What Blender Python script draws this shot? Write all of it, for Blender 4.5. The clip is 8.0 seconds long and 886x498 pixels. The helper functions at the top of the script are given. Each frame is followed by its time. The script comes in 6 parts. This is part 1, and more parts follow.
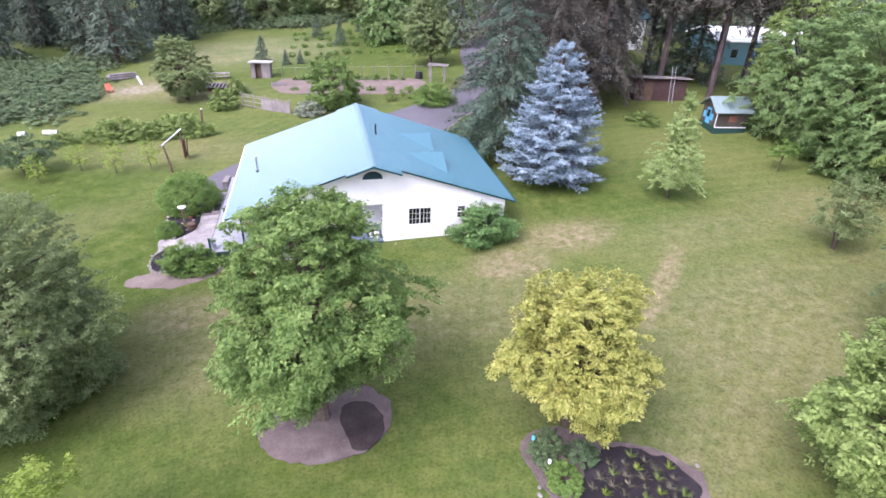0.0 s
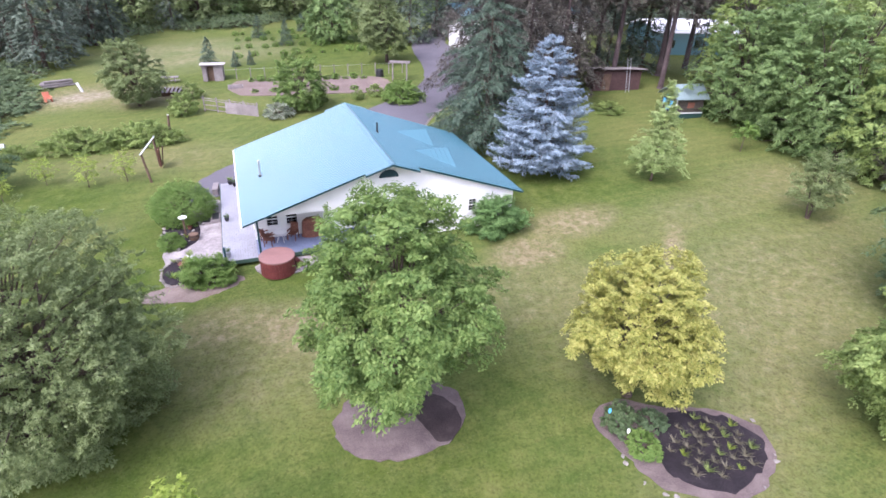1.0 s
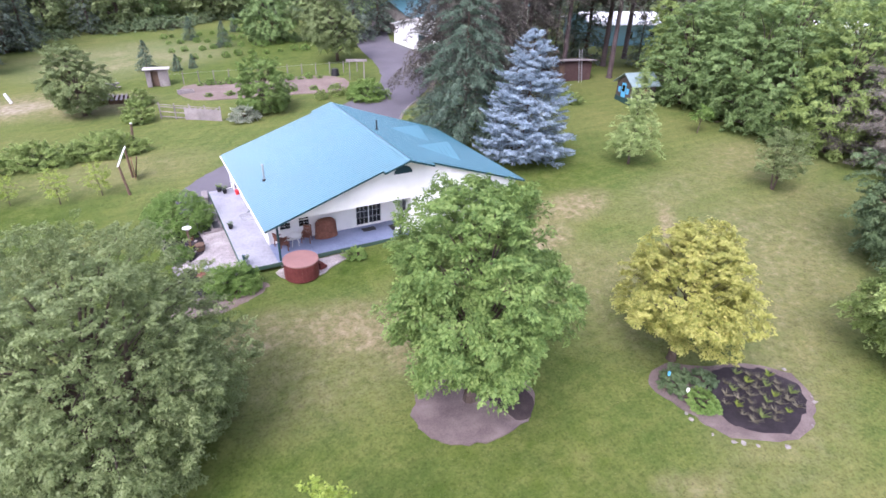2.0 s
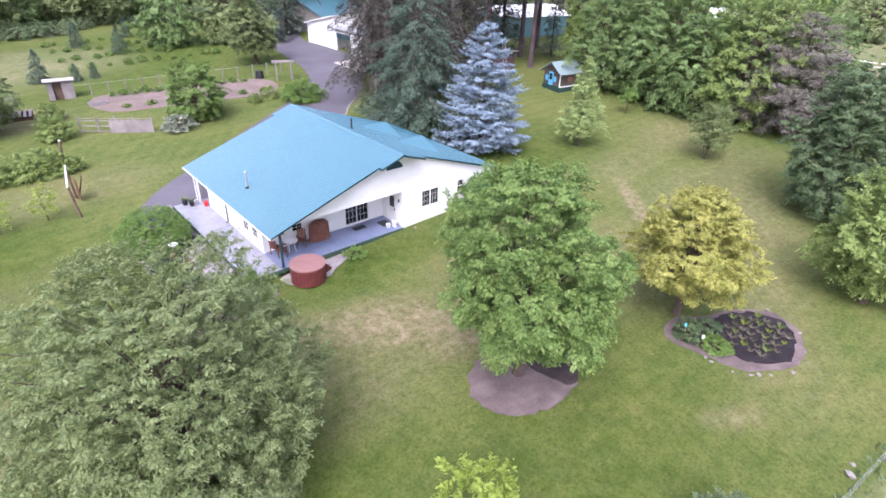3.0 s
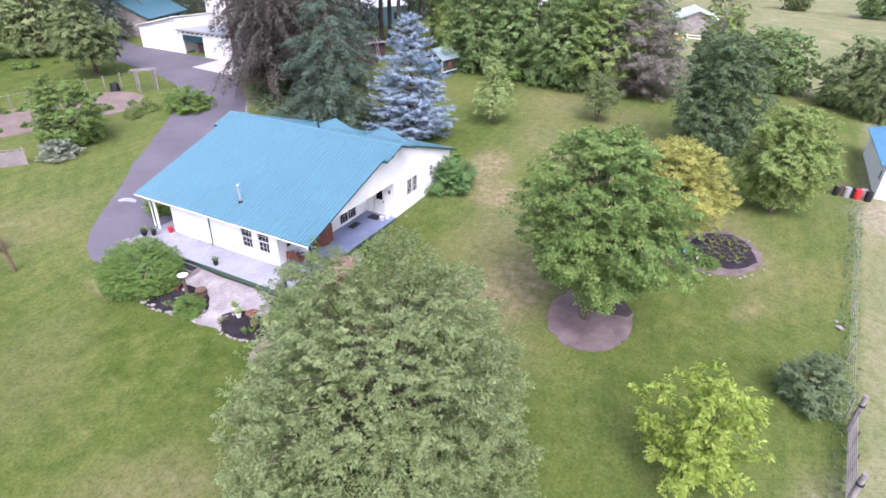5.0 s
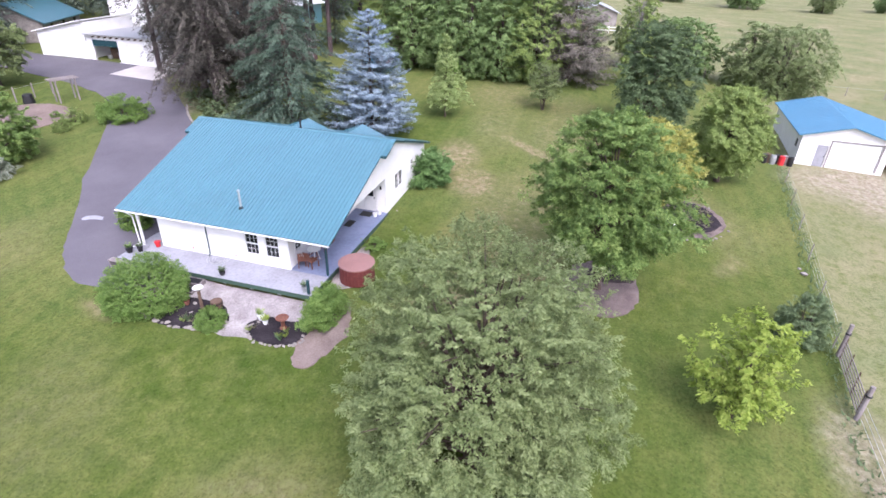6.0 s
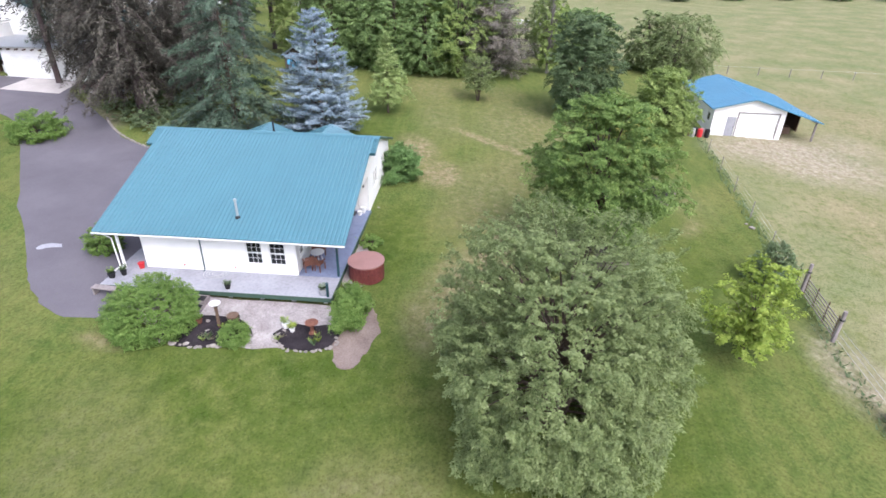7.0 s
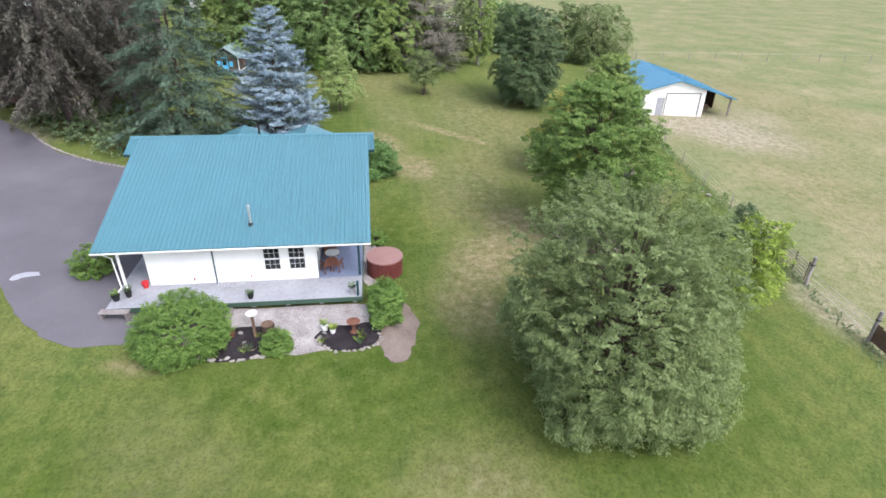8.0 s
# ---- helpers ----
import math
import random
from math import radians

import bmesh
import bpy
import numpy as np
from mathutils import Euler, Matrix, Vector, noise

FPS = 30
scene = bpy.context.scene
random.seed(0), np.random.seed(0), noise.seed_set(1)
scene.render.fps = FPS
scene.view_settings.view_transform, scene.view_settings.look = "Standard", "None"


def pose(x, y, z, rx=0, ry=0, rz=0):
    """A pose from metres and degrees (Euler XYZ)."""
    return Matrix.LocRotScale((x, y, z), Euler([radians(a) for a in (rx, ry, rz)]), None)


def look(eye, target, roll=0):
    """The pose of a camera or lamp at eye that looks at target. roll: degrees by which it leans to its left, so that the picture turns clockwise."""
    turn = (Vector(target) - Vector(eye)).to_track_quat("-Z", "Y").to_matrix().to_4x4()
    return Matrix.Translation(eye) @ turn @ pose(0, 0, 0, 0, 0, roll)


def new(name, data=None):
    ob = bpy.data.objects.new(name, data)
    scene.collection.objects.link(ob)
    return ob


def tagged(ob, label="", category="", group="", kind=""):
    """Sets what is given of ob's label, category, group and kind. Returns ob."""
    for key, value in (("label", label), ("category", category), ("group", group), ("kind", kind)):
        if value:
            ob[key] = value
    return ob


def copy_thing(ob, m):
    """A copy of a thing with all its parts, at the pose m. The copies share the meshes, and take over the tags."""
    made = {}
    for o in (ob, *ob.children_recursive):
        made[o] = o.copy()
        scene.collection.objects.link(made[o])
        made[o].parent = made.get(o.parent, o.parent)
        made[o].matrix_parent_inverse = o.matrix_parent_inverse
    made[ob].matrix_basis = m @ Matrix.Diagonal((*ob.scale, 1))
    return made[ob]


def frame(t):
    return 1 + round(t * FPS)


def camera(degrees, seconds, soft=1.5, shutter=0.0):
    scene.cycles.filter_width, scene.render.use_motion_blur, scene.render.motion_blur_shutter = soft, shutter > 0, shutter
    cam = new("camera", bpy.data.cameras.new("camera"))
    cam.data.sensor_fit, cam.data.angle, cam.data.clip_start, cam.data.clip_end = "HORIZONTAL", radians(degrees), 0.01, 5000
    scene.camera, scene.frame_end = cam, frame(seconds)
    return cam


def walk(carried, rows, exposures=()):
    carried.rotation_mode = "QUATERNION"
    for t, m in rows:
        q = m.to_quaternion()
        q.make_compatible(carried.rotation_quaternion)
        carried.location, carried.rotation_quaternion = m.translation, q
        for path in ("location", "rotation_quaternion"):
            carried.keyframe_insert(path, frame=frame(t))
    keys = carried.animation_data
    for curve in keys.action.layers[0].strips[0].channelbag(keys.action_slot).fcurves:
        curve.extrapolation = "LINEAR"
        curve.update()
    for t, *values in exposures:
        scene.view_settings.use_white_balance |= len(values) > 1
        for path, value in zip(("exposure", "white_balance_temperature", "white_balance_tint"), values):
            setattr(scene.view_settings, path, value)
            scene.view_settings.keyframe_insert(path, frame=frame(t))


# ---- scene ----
cam = camera(77.4, 8.0, soft=1.6)
PATH = [
    (0, (0.54, 1.503, 16.704), (0.934, 3.207, 15.735), 2.2),
    (0.5, (-2.185, 1.875, 16.671), (-1.662, 3.544, 15.702), 2.1),
    (1, (-4.871, 2.45, 16.602), (-4.24, 4.081, 15.632), 2.2),
    (1.5, (-7.543, 3.169, 16.507), (-6.802, 4.753, 15.538), 2.3),
    (1.7, (-8.673, 3.512, 16.484), (-7.883, 5.073, 15.515), 2.2),
    (2.8, (-14.936, 6.167, 16.34), (-13.827, 7.52, 15.372), 1.9),
    (3, (-15.989, 6.751, 16.336), (-14.825, 8.058, 15.368), 1.8),
    (3.5, (-18.405, 8.39, 16.34), (-17.123, 9.58, 15.37), 1.7),
    (4, (-20.667, 10.29, 16.255), (-19.282, 11.358, 15.285), 1.6),
    (4.5, (-22.845, 12.578, 16.197), (-21.365, 13.507, 15.224), 1.6),
    (4.7, (-23.613, 13.493, 16.204), (-22.101, 14.368, 15.231), 1.5),
    (5.8, (-27.351, 18.873, 16.063), (-25.694, 19.423, 15.088), 1.6),
    (6, (-27.908, 19.938, 16.041), (-26.229, 20.422, 15.067), 1.5),
    (6.5, (-29.075, 22.727, 15.991), (-27.356, 23.034, 15.017), 1.4),
    (7, (-30.001, 25.807, 15.946), (-28.259, 25.925, 14.971), 1.3),
    (7.5, (-30.489, 28.87, 15.859), (-28.744, 28.816, 14.883), 1.4),
    (8, (-30.75, 32.083, 15.852), (-29.022, 31.857, 14.872), 1.3),
]
walk(cam, [(t, look(eye, target, roll)) for t, eye, target, roll in PATH], exposures=[(0, 1.03, 5760, 25), (4, 1.03, 5760, 27), (6, 0.90, 5820, 24), (8, 0.74, 6030, 11)])

# ---------------------------------------------------------------- sky and sun
SUN_ELEVATION, SUN_HEADING = 52.0, 234.0  # degrees; heading clockwise from +y
world = bpy.data.worlds.new("sky")
scene.world = world
world.use_nodes = True
wn = world.node_tree.nodes
sky = wn.new("ShaderNodeTexSky")
sky.sky_type = "NISHITA"
sky.sun_disc = False
sky.sun_elevation, sky.sun_rotation = radians(SUN_ELEVATION), radians(SUN_HEADING)
sky.air_density, sky.dust_density, sky.ozone_density = 1.0, 4.0, 1.0
wn["Background"].inputs["Strength"].default_value = 0.15
haze = wn.new("ShaderNodeHueSaturation")  # thin high cloud: a paler sky
haze.inputs["Saturation"].default_value = 0.5
haze.inputs["Value"].default_value = 1.62
world.node_tree.links.new(sky.outputs[0], haze.inputs["Color"])
world.node_tree.links.new(haze.outputs[0], wn["Background"].inputs["Color"])
sun = new("sun", bpy.data.lights.new("sun", "SUN"))
sun.data.energy, sun.data.angle, sun.data.color = 0.85, radians(24), (1.0, 0.95, 0.88)
sx, sy = math.sin(radians(SUN_HEADING)), math.cos(radians(SUN_HEADING))
sun.matrix_world = look((60 * sx, 60 * sy, 60 * math.tan(radians(SUN_ELEVATION))), (0, 0, 0))

# ---------------------------------------------------------------- lie of the land
def ground_z(x, y):
    x, y = np.clip(x, -30, 45), np.clip(y, -5, 85)
    return -1.145 + 0.0255 * x + 0.01646 * y + 0.00039 * x * y


def gz(x, y):
    return float(ground_z(x, y))


# ---------------------------------------------------------------- materials
def shader(name, rough=0.7, spec=0.3, metal=0.0):
    m = bpy.data.materials.new(name)
    m.use_nodes = True
    nt = m.node_tree
    b = nt.nodes["Principled BSDF"]
    b.inputs["Roughness"].default_value = rough
    b.inputs["Specular IOR Level"].default_value = spec
    b.inputs["Metallic"].default_value = metal
    return m, nt, b


def node(nt, kind, **values):
    n = nt.nodes.new(kind)
    for k, v in values.items():
        n.inputs[k].default_value = v
    return n


def position(nt):
    return nt.nodes.new("ShaderNodeNewGeometry").outputs["Position"]


def noise_out(nt, scale, detail=4.0, vec=None, rough=0.55):
    n = node(nt, "ShaderNodeTexNoise", Scale=scale, Detail=detail, Roughness=rough)
    nt.links.new(vec or position(nt), n.inputs["Vector"])
    return n.outputs["Fac"]


def ramp(nt, fac, stops):
    r = nt.nodes.new("ShaderNodeValToRGB")
    e = r.color_ramp.elements
    while len(e) < len(stops):
        e.new(0.5)
    for el, (p, c) in zip(e, stops):
        el.position, el.color = p, (*c, 1)
    nt.links.new(fac, r.inputs["Fac"])
    return r.outputs["Color"]


def mix(nt, fac, a, b, mode="MIX"):
    n = nt.nodes.new("ShaderNodeMix")
    n.data_type, n.blend_type = "RGBA", mode
    for sock, v in ((n.inputs["Factor"], fac), (n.inputs["A"], a), (n.inputs["B"], b)):
        if isinstance(v, (int, float)):
            sock.default_value = v
        elif isinstance(v, tuple):
            sock.default_value = (*v, 1)
        else:
            nt.links.new(v, sock)
    return n.outputs["Result"]


def bump(nt, b, height, strength=0.4, dist=0.02):
    n = node(nt, "ShaderNodeBump", Strength=strength, Distance=dist)
    nt.links.new(height, n.inputs["Height"])
    nt.links.new(n.outputs["Normal"], b.inputs["Normal"])


def attribute(nt, name):
    n = nt.nodes.new("ShaderNodeAttribute")
    n.attribute_name = name
    return n.outputs["Fac"]


def rough_stuff(name, dark, mid, light, fine=8.0, coarse=0.6, rough=0.85, strength=0.5, dist=0.02, spec=0.2):
    """Ground-like, wooden or stony surface: grain over larger stains."""
    m, nt, b = shader(name, rough, spec)
    col = ramp(nt, noise_out(nt, fine, 5), [(0.3, dark), (0.5, mid), (0.72, light)])
    col = mix(nt, 0.55, col, ramp(nt, noise_out(nt, coarse, 3), [(0.3, dark), (0.55, mid), (0.75, light)]))
    nt.links.new(col, b.inputs["Base Color"])
    bump(nt, b, noise_out(nt, fine * 2, 4), strength, dist)
    return m


def painted(name, colour, rough=0.45, wear=0.12, scale=1.2, spec=0.4, metal=0.0):
    m, nt, b = shader(name, rough, spec, metal)
    dirty = tuple(c * (1 - wear) * 0.92 for c in colour)
    col = mix(nt, 0.5, ramp(nt, noise_out(nt, scale, 5), [(0.3, dirty), (0.65, colour)]),
              ramp(nt, noise_out(nt, scale * 14, 3), [(0.25, dirty), (0.6, colour)]))
    nt.links.new(col, b.inputs["Base Color"])
    bump(nt, b, noise_out(nt, 30, 3), 0.08, 0.01)
    return m


def foliage(name, dark, mid, light, through_light=0.38, patch=1.7):
    m, nt, b = shader(name, 0.6, 0.25)
    geo = nt.nodes.new("ShaderNodeNewGeometry")
    col = ramp(nt, geo.outputs["Random Per Island"], [(0.05, dark), (0.5, mid), (0.95, light)])
    col = mix(nt, 0.45, col, ramp(nt, noise_out(nt, patch, 3), [(0.35, dark), (0.52, mid), (0.7, light)]))
    nt.links.new(col, b.inputs["Base Color"])
    t = nt.nodes.new("ShaderNodeBsdfTranslucent")
    nt.links.new(mix(nt, 0.35, col, light), t.inputs["Color"])
    ms = node(nt, "ShaderNodeMixShader", Fac=through_light)
    nt.links.new(b.outputs[0], ms.inputs[1])
    nt.links.new(t.outputs[0], ms.inputs[2])
    nt.links.new(ms.outputs[0], nt.nodes["Material Output"].inputs["Surface"])
    return m


def lawn_material():
    m, nt, b = shader("lawn", 0.9, 0.1)
    n1, n2, n3 = noise_out(nt, 0.10, 4), noise_out(nt, 0.75, 5), noise_out(nt, 4.5, 6, rough=0.7)
    grass = ramp(nt, n1, [(0.38, (0.066, 0.120, 0.028)), (0.5, (0.123, 0.156, 0.042)), (0.62, (0.211, 0.199, 0.075))])
    grass = mix(nt, 0.38, grass, ramp(nt, n2, [(0.32, (0.064, 0.109, 0.027)), (0.5, (0.121, 0.154, 0.042)), (0.68, (0.228, 0.207, 0.082))]))
    grass = mix(nt, 0.45, grass, ramp(nt, n3, [(0.30, (0.031, 0.058, 0.011)), (0.5, (0.117, 0.145, 0.034)), (0.70, (0.252, 0.236, 0.078))]))
    # long streaks left by the mower
    mp = nt.nodes.new("ShaderNodeMapping")
    mp.inputs["Rotation"].default_value = (0, 0, radians(8))
    mp.inputs["Scale"].default_value = (0.16, 1.5, 1)
    nt.links.new(position(nt), mp.inputs["Vector"])
    streak = noise_out(nt, 1.0, 4, mp.outputs["Vector"])
    grass = mix(nt, 0.24, grass, ramp(nt, streak, [(0.34, (0.062, 0.101, 0.025)), (0.5, (0.115, 0.141, 0.040)), (0.66, (0.211, 0.194, 0.073))]))
    # mown lanes: arcs round the lawn's middle, broken up by noise
    mo = nt.nodes.new("ShaderNodeMapping")
    mo.inputs["Location"].default_value = (-33, -37, 0)
    nt.links.new(position(nt), mo.inputs["Vector"])
    w = node(nt, "ShaderNodeTexWave", Scale=0.26, Distortion=9.0, Detail=4.0)
    w.wave_type, w.rings_direction = "RINGS", "Z"
    w.inputs["Detail Scale"].default_value = 0.5
    nt.links.new(mo.outputs["Vector"], w.inputs["Vector"])
    lane = ramp(nt, w.outputs["Fac"], [(0.2, (0.064, 0.101, 0.021)), (0.8, (0.196, 0.192, 0.056))])
    where = ramp(nt, noise_out(nt, 0.06, 3), [(0.40, (0.03, 0.03, 0.03)), (0.66, (0.14, 0.14, 0.14))])
    grass = mix(nt, where, grass, lane)
    dry = ramp(nt, noise_out(nt, 2.2, 5), [(0.3, (0.16, 0.145, 0.065)), (0.5, (0.25, 0.208, 0.115)), (0.72, (0.35, 0.285, 0.19))])
    bare = ramp(nt, noise_out(nt, 3.0, 5), [(0.3, (0.24, 0.195, 0.14)), (0.5, (0.33, 0.28, 0.21)), (0.7, (0.42, 0.37, 0.29))])
    field = ramp(nt, noise_out(nt, 0.16, 4, rough=0.5), [(0.28, (0.165, 0.19, 0.085)), (0.5, (0.22, 0.217, 0.11)), (0.72, (0.30, 0.262, 0.16))])
    # deep green for lush turf, also laid as shade round the trees
    lush_shade = ramp(nt, n2, [(0.3, (0.05, 0.085, 0.012)), (0.7, (0.1, 0.132, 0.025))])
    speck = noise_out(nt, 1.3, 6, rough=0.7)

    def soft(name):
        n = nt.nodes.new("ShaderNodeMath")
        n.operation = "MULTIPLY_ADD"
        nt.links.new(speck, n.inputs[0])
        n.inputs[1].default_value = 3.6
        n.inputs[2].default_value = -1.85
        s = nt.nodes.new("ShaderNodeMath")
        s.operation = "ADD"
        s.use_clamp = True
        a = nt.nodes.new("ShaderNodeMath")
        a.operation = "MULTIPLY"
        att = attribute(nt, name)
        nt.links.new(att, a.inputs[0])
        nt.links.new(n.outputs[0], a.inputs[1])
        nt.links.new(att, s.inputs[0])
        nt.links.new(a.outputs[0], s.inputs[1])
        return s.outputs[0]

    col = mix(nt, soft("lush_shade"), grass, lush_shade)
    col = mix(nt, soft("field"), col, field)
    col = mix(nt, soft("dry"), col, dry)
    col = mix(nt, soft("bare"), col, bare)
    fleck = noise_out(nt, 7.5, 6, rough=0.8)
    col = mix(nt, 0.75, col, ramp(nt, fleck, [(0.36, (0.36, 0.39, 0.33)), (0.5, (0.88, 0.89, 0.86)), (0.63, (1.0, 1.0, 1.0))]), "MULTIPLY")
    mottle = noise_out(nt, 1.9, 6, rough=0.75)
    col = mix(nt, 0.38, col, ramp(nt, mottle, [(0.35, (0.55, 0.6, 0.5)), (0.52, (0.95, 0.96, 0.93)), (0.7, (1.0, 1.0, 1.0))]), "MULTIPLY")
    nt.links.new(col, b.inputs["Base Color"])
    bump(nt, b, noise_out(nt, 14, 5, rough=0.7), 0.7, 0.05)
    return m


def siding_material(name, colour):
    m, nt, b = shader(name, 0.55, 0.3)
    dirty = tuple(c * 0.9 for c in colour)
    nt.links.new(ramp(nt, noise_out(nt, 0.9, 5), [(0.25, dirty), (0.6, colour)]), b.inputs["Base Color"])
    sep = nt.nodes.new("ShaderNodeSeparateXYZ")
    nt.links.new(position(nt), sep.inputs[0])
    mul = nt.nodes.new("ShaderNodeMath")
    mul.operation = "MULTIPLY"
    mul.inputs[1].default_value = 1 / 0.2
    nt.links.new(sep.outputs["Z"], mul.inputs[0])
    fr = nt.nodes.new("ShaderNodeMath")
    fr.operation = "FRACT"
    nt.links.new(mul.outputs[0], fr.inputs[0])
    bump(nt, b, fr.outputs[0], 0.5, 0.012)
    return m


def glass_material():
    m, nt, b = shader("dark_window_glass", 0.04, 0.6)
    b.inputs["Base Color"].default_value = (0.012, 0.014, 0.016, 1)
    return m


LAWN = lawn_material()
SIDING = siding_material("white_siding", (0.80, 0.79, 0.77))
TRIM = painted("white_trim", (0.78, 0.78, 0.76), 0.5)
ROOF = painted("teal_metal", (0.055, 0.168, 0.208), 0.35, 0.10, 0.5, 0.7)
gloss = ROOF.node_tree.nodes["Principled BSDF"]
gloss.inputs["Coat Weight"].default_value, gloss.inputs["Coat IOR"].default_value, gloss.inputs["Coat Roughness"].default_value = 1.0, 1.6, 0.28
ROOF_BLUE = painted("blue_metal", (0.065, 0.20, 0.31), 0.4, 0.15, 0.4, 0.5)
DARK_TRIM = painted("dark_teal_trim", (0.018, 0.06, 0.07), 0.45)
GLASS = glass_material()
DECK = rough_stuff("grey_deck_paint", (0.20, 0.20, 0.22), (0.30, 0.30, 0.33), (0.36, 0.36, 0.39), 6, 0.7, 0.6, 0.15, 0.006, 0.35)
DECK_BLUE = rough_stuff("blue_grey_porch_paint", (0.12, 0.145, 0.225), (0.175, 0.205, 0.305), (0.215, 0.245, 0.35), 5, 0.7, 0.5, 0.12, 0.006, 0.4)
DECK_EDGE = painted("green_deck_edge", (0.045, 0.085, 0.06), 0.6)
ASPHALT = rough_stuff("faded_asphalt", (0.085, 0.078, 0.09), (0.12, 0.11, 0.126), (0.155, 0.143, 0.16), 18, 0.25, 0.85, 0.5, 0.012, 0.25)
CONCRETE = rough_stuff("pale_concrete", (0.36, 0.33, 0.31), (0.45, 0.42, 0.40), (0.52, 0.49, 0.47), 9, 0.5, 0.85, 0.25, 0.01)
GRAVEL = rough_stuff("pale_gravel", (0.15, 0.13, 0.125), (0.34, 0.305, 0.30), (0.55, 0.51, 0.49), 13, 1.2, 0.95, 1.0, 0.05)
MULCH = rough_stuff("brown_bark_mulch", (0.095, 0.071, 0.067), (0.178, 0.138, 0.13), (0.275, 0.22, 0.205), 22, 1.1, 0.95, 1.0, 0.05)
DARK_MULCH = rough_stuff("black_mulch", (0.014, 0.011, 0.013), (0.03, 0.024, 0.028), (0.06, 0.05, 0.055), 20, 1.4, 0.95, 1.0, 0.05)
DAMP = rough_stuff("damp_bark_mulch", (0.03, 0.022, 0.022), (0.06, 0.045, 0.043), (0.105, 0.08, 0.076), 22, 1.1, 0.95, 1.0, 0.05)
SOIL = rough_stuff("tilled_soil", (0.12, 0.09, 0.075), (0.19, 0.145, 0.125), (0.26, 0.205, 0.175), 6, 0.5, 0.95, 0.8, 0.06)
EARTH = rough_stuff("trodden_earth", (0.13, 0.095, 0.08), (0.21, 0.165, 0.143), (0.29, 0.235, 0.205), 12, 0.9, 0.95, 0.7, 0.03)
STONE = rough_stuff("field_stone", (0.15, 0.135, 0.125), (0.26, 0.235, 0.215), (0.37, 0.34, 0.315), 7, 1.5, 0.9, 0.6, 0.02)
BARK = rough_stuff("grey_brown_bark", (0.05, 0.036, 0.028), (0.105, 0.078, 0.062), (0.18, 0.14, 0.115), 9, 1.0, 0.95, 1.0, 0.05)
PINE_BARK = rough_stuff("purple_brown_bark", (0.055, 0.04, 0.04), (0.10, 0.076, 0.076), (0.16, 0.125, 0.122), 6, 0.8, 0.95, 1.0, 0.06)
OLD_WOOD = rough_stuff("weathered_wood", (0.14, 0.12, 0.115), (0.24, 0.21, 0.205), (0.34, 0.31, 0.30), 12, 1.0, 0.9, 0.5, 0.015)
BROWN_WOOD = rough_stuff("brown_wood", (0.07, 0.045, 0.032), (0.13, 0.085, 0.06), (0.20, 0.135, 0.10), 10, 1.0, 0.8, 0.4, 0.015)
RED_WOOD = rough_stuff("dull_red_boards", (0.05, 0.028, 0.028), (0.085, 0.05, 0.048), (0.125, 0.078, 0.072), 9, 0.8, 0.8, 0.4, 0.015)
LOG = rough_stuff("brown_log_siding", (0.05, 0.042, 0.037), (0.09, 0.075, 0.063), (0.135, 0.115, 0.098), 8, 0.9, 0.75, 0.4, 0.02)
TUB_SIDE = rough_stuff("redwood_staves", (0.085, 0.022, 0.02), (0.14, 0.038, 0.034), (0.19, 0.06, 0.052), 7, 0.8, 0.6, 0.3, 0.01)
TUB_LID = painted("brown_vinyl_lid", (0.30, 0.165, 0.15), 0.5, 0.3)
RUST = rough_stuff("rust_brown", (0.10, 0.04, 0.028), (0.17, 0.075, 0.05), (0.25, 0.12, 0.085), 8, 1.0, 0.8, 0.4, 0.01)
GALV = painted("galvanised_steel", (0.50, 0.51, 0.52), 0.4, 0.15, 3, 0.5, 0.6)
BLACK = painted("black_plastic", (0.014, 0.014, 0.015), 0.5)
BLUE = painted("sky_blue_paint", (0.11, 0.42, 0.68), 0.5)
GREEN_DARK = painted("dark_green_paint", (0.02, 0.055, 0.05), 0.55)
RED = painted("red_plastic", (0.55, 0.03, 0.035), 0.4)
ORANGE = painted("faded_orange", (0.52, 0.17, 0.10), 0.6)
WHITE = painted("white_plastic", (0.75, 0.75, 0.74), 0.45)
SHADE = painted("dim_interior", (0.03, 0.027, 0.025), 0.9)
L_MAPLE = foliage("maple_leaf", (0.076, 0.140, 0.037), (0.165, 0.255, 0.066), (0.294, 0.387, 0.118))
L_YELLOW = foliage("golden_leaf", (0.184, 0.219, 0.048), (0.376, 0.387, 0.093), (0.570, 0.532, 0.183))
L_WILLOW = foliage("silver_green_leaf", (0.104, 0.147, 0.052), (0.206, 0.259, 0.100), (0.320, 0.375, 0.179))
L_BRIGHT = foliage("fresh_leaf", (0.153, 0.233, 0.034), (0.275, 0.367, 0.063), (0.422, 0.484, 0.115))
L_PALE = foliage("pale_leaf", (0.129, 0.193, 0.053), (0.243, 0.323, 0.093), (0.376, 0.455, 0.156))
L_BUSH = foliage("bush_leaf", (0.089, 0.162, 0.035), (0.169, 0.271, 0.062), (0.271, 0.386, 0.109))
L_DARK = foliage("deep_green_leaf", (0.050, 0.082, 0.036), (0.094, 0.143, 0.059), (0.160, 0.214, 0.099), 0.2)
L_BLUE = foliage("blue_needle", (0.097, 0.144, 0.181), (0.232, 0.305, 0.361), (0.420, 0.498, 0.553), 0.12, 1.4)
L_SPRUCE = foliage("dark_needle", (0.035, 0.063, 0.043), (0.079, 0.122, 0.079), (0.158, 0.211, 0.149), 0.15)
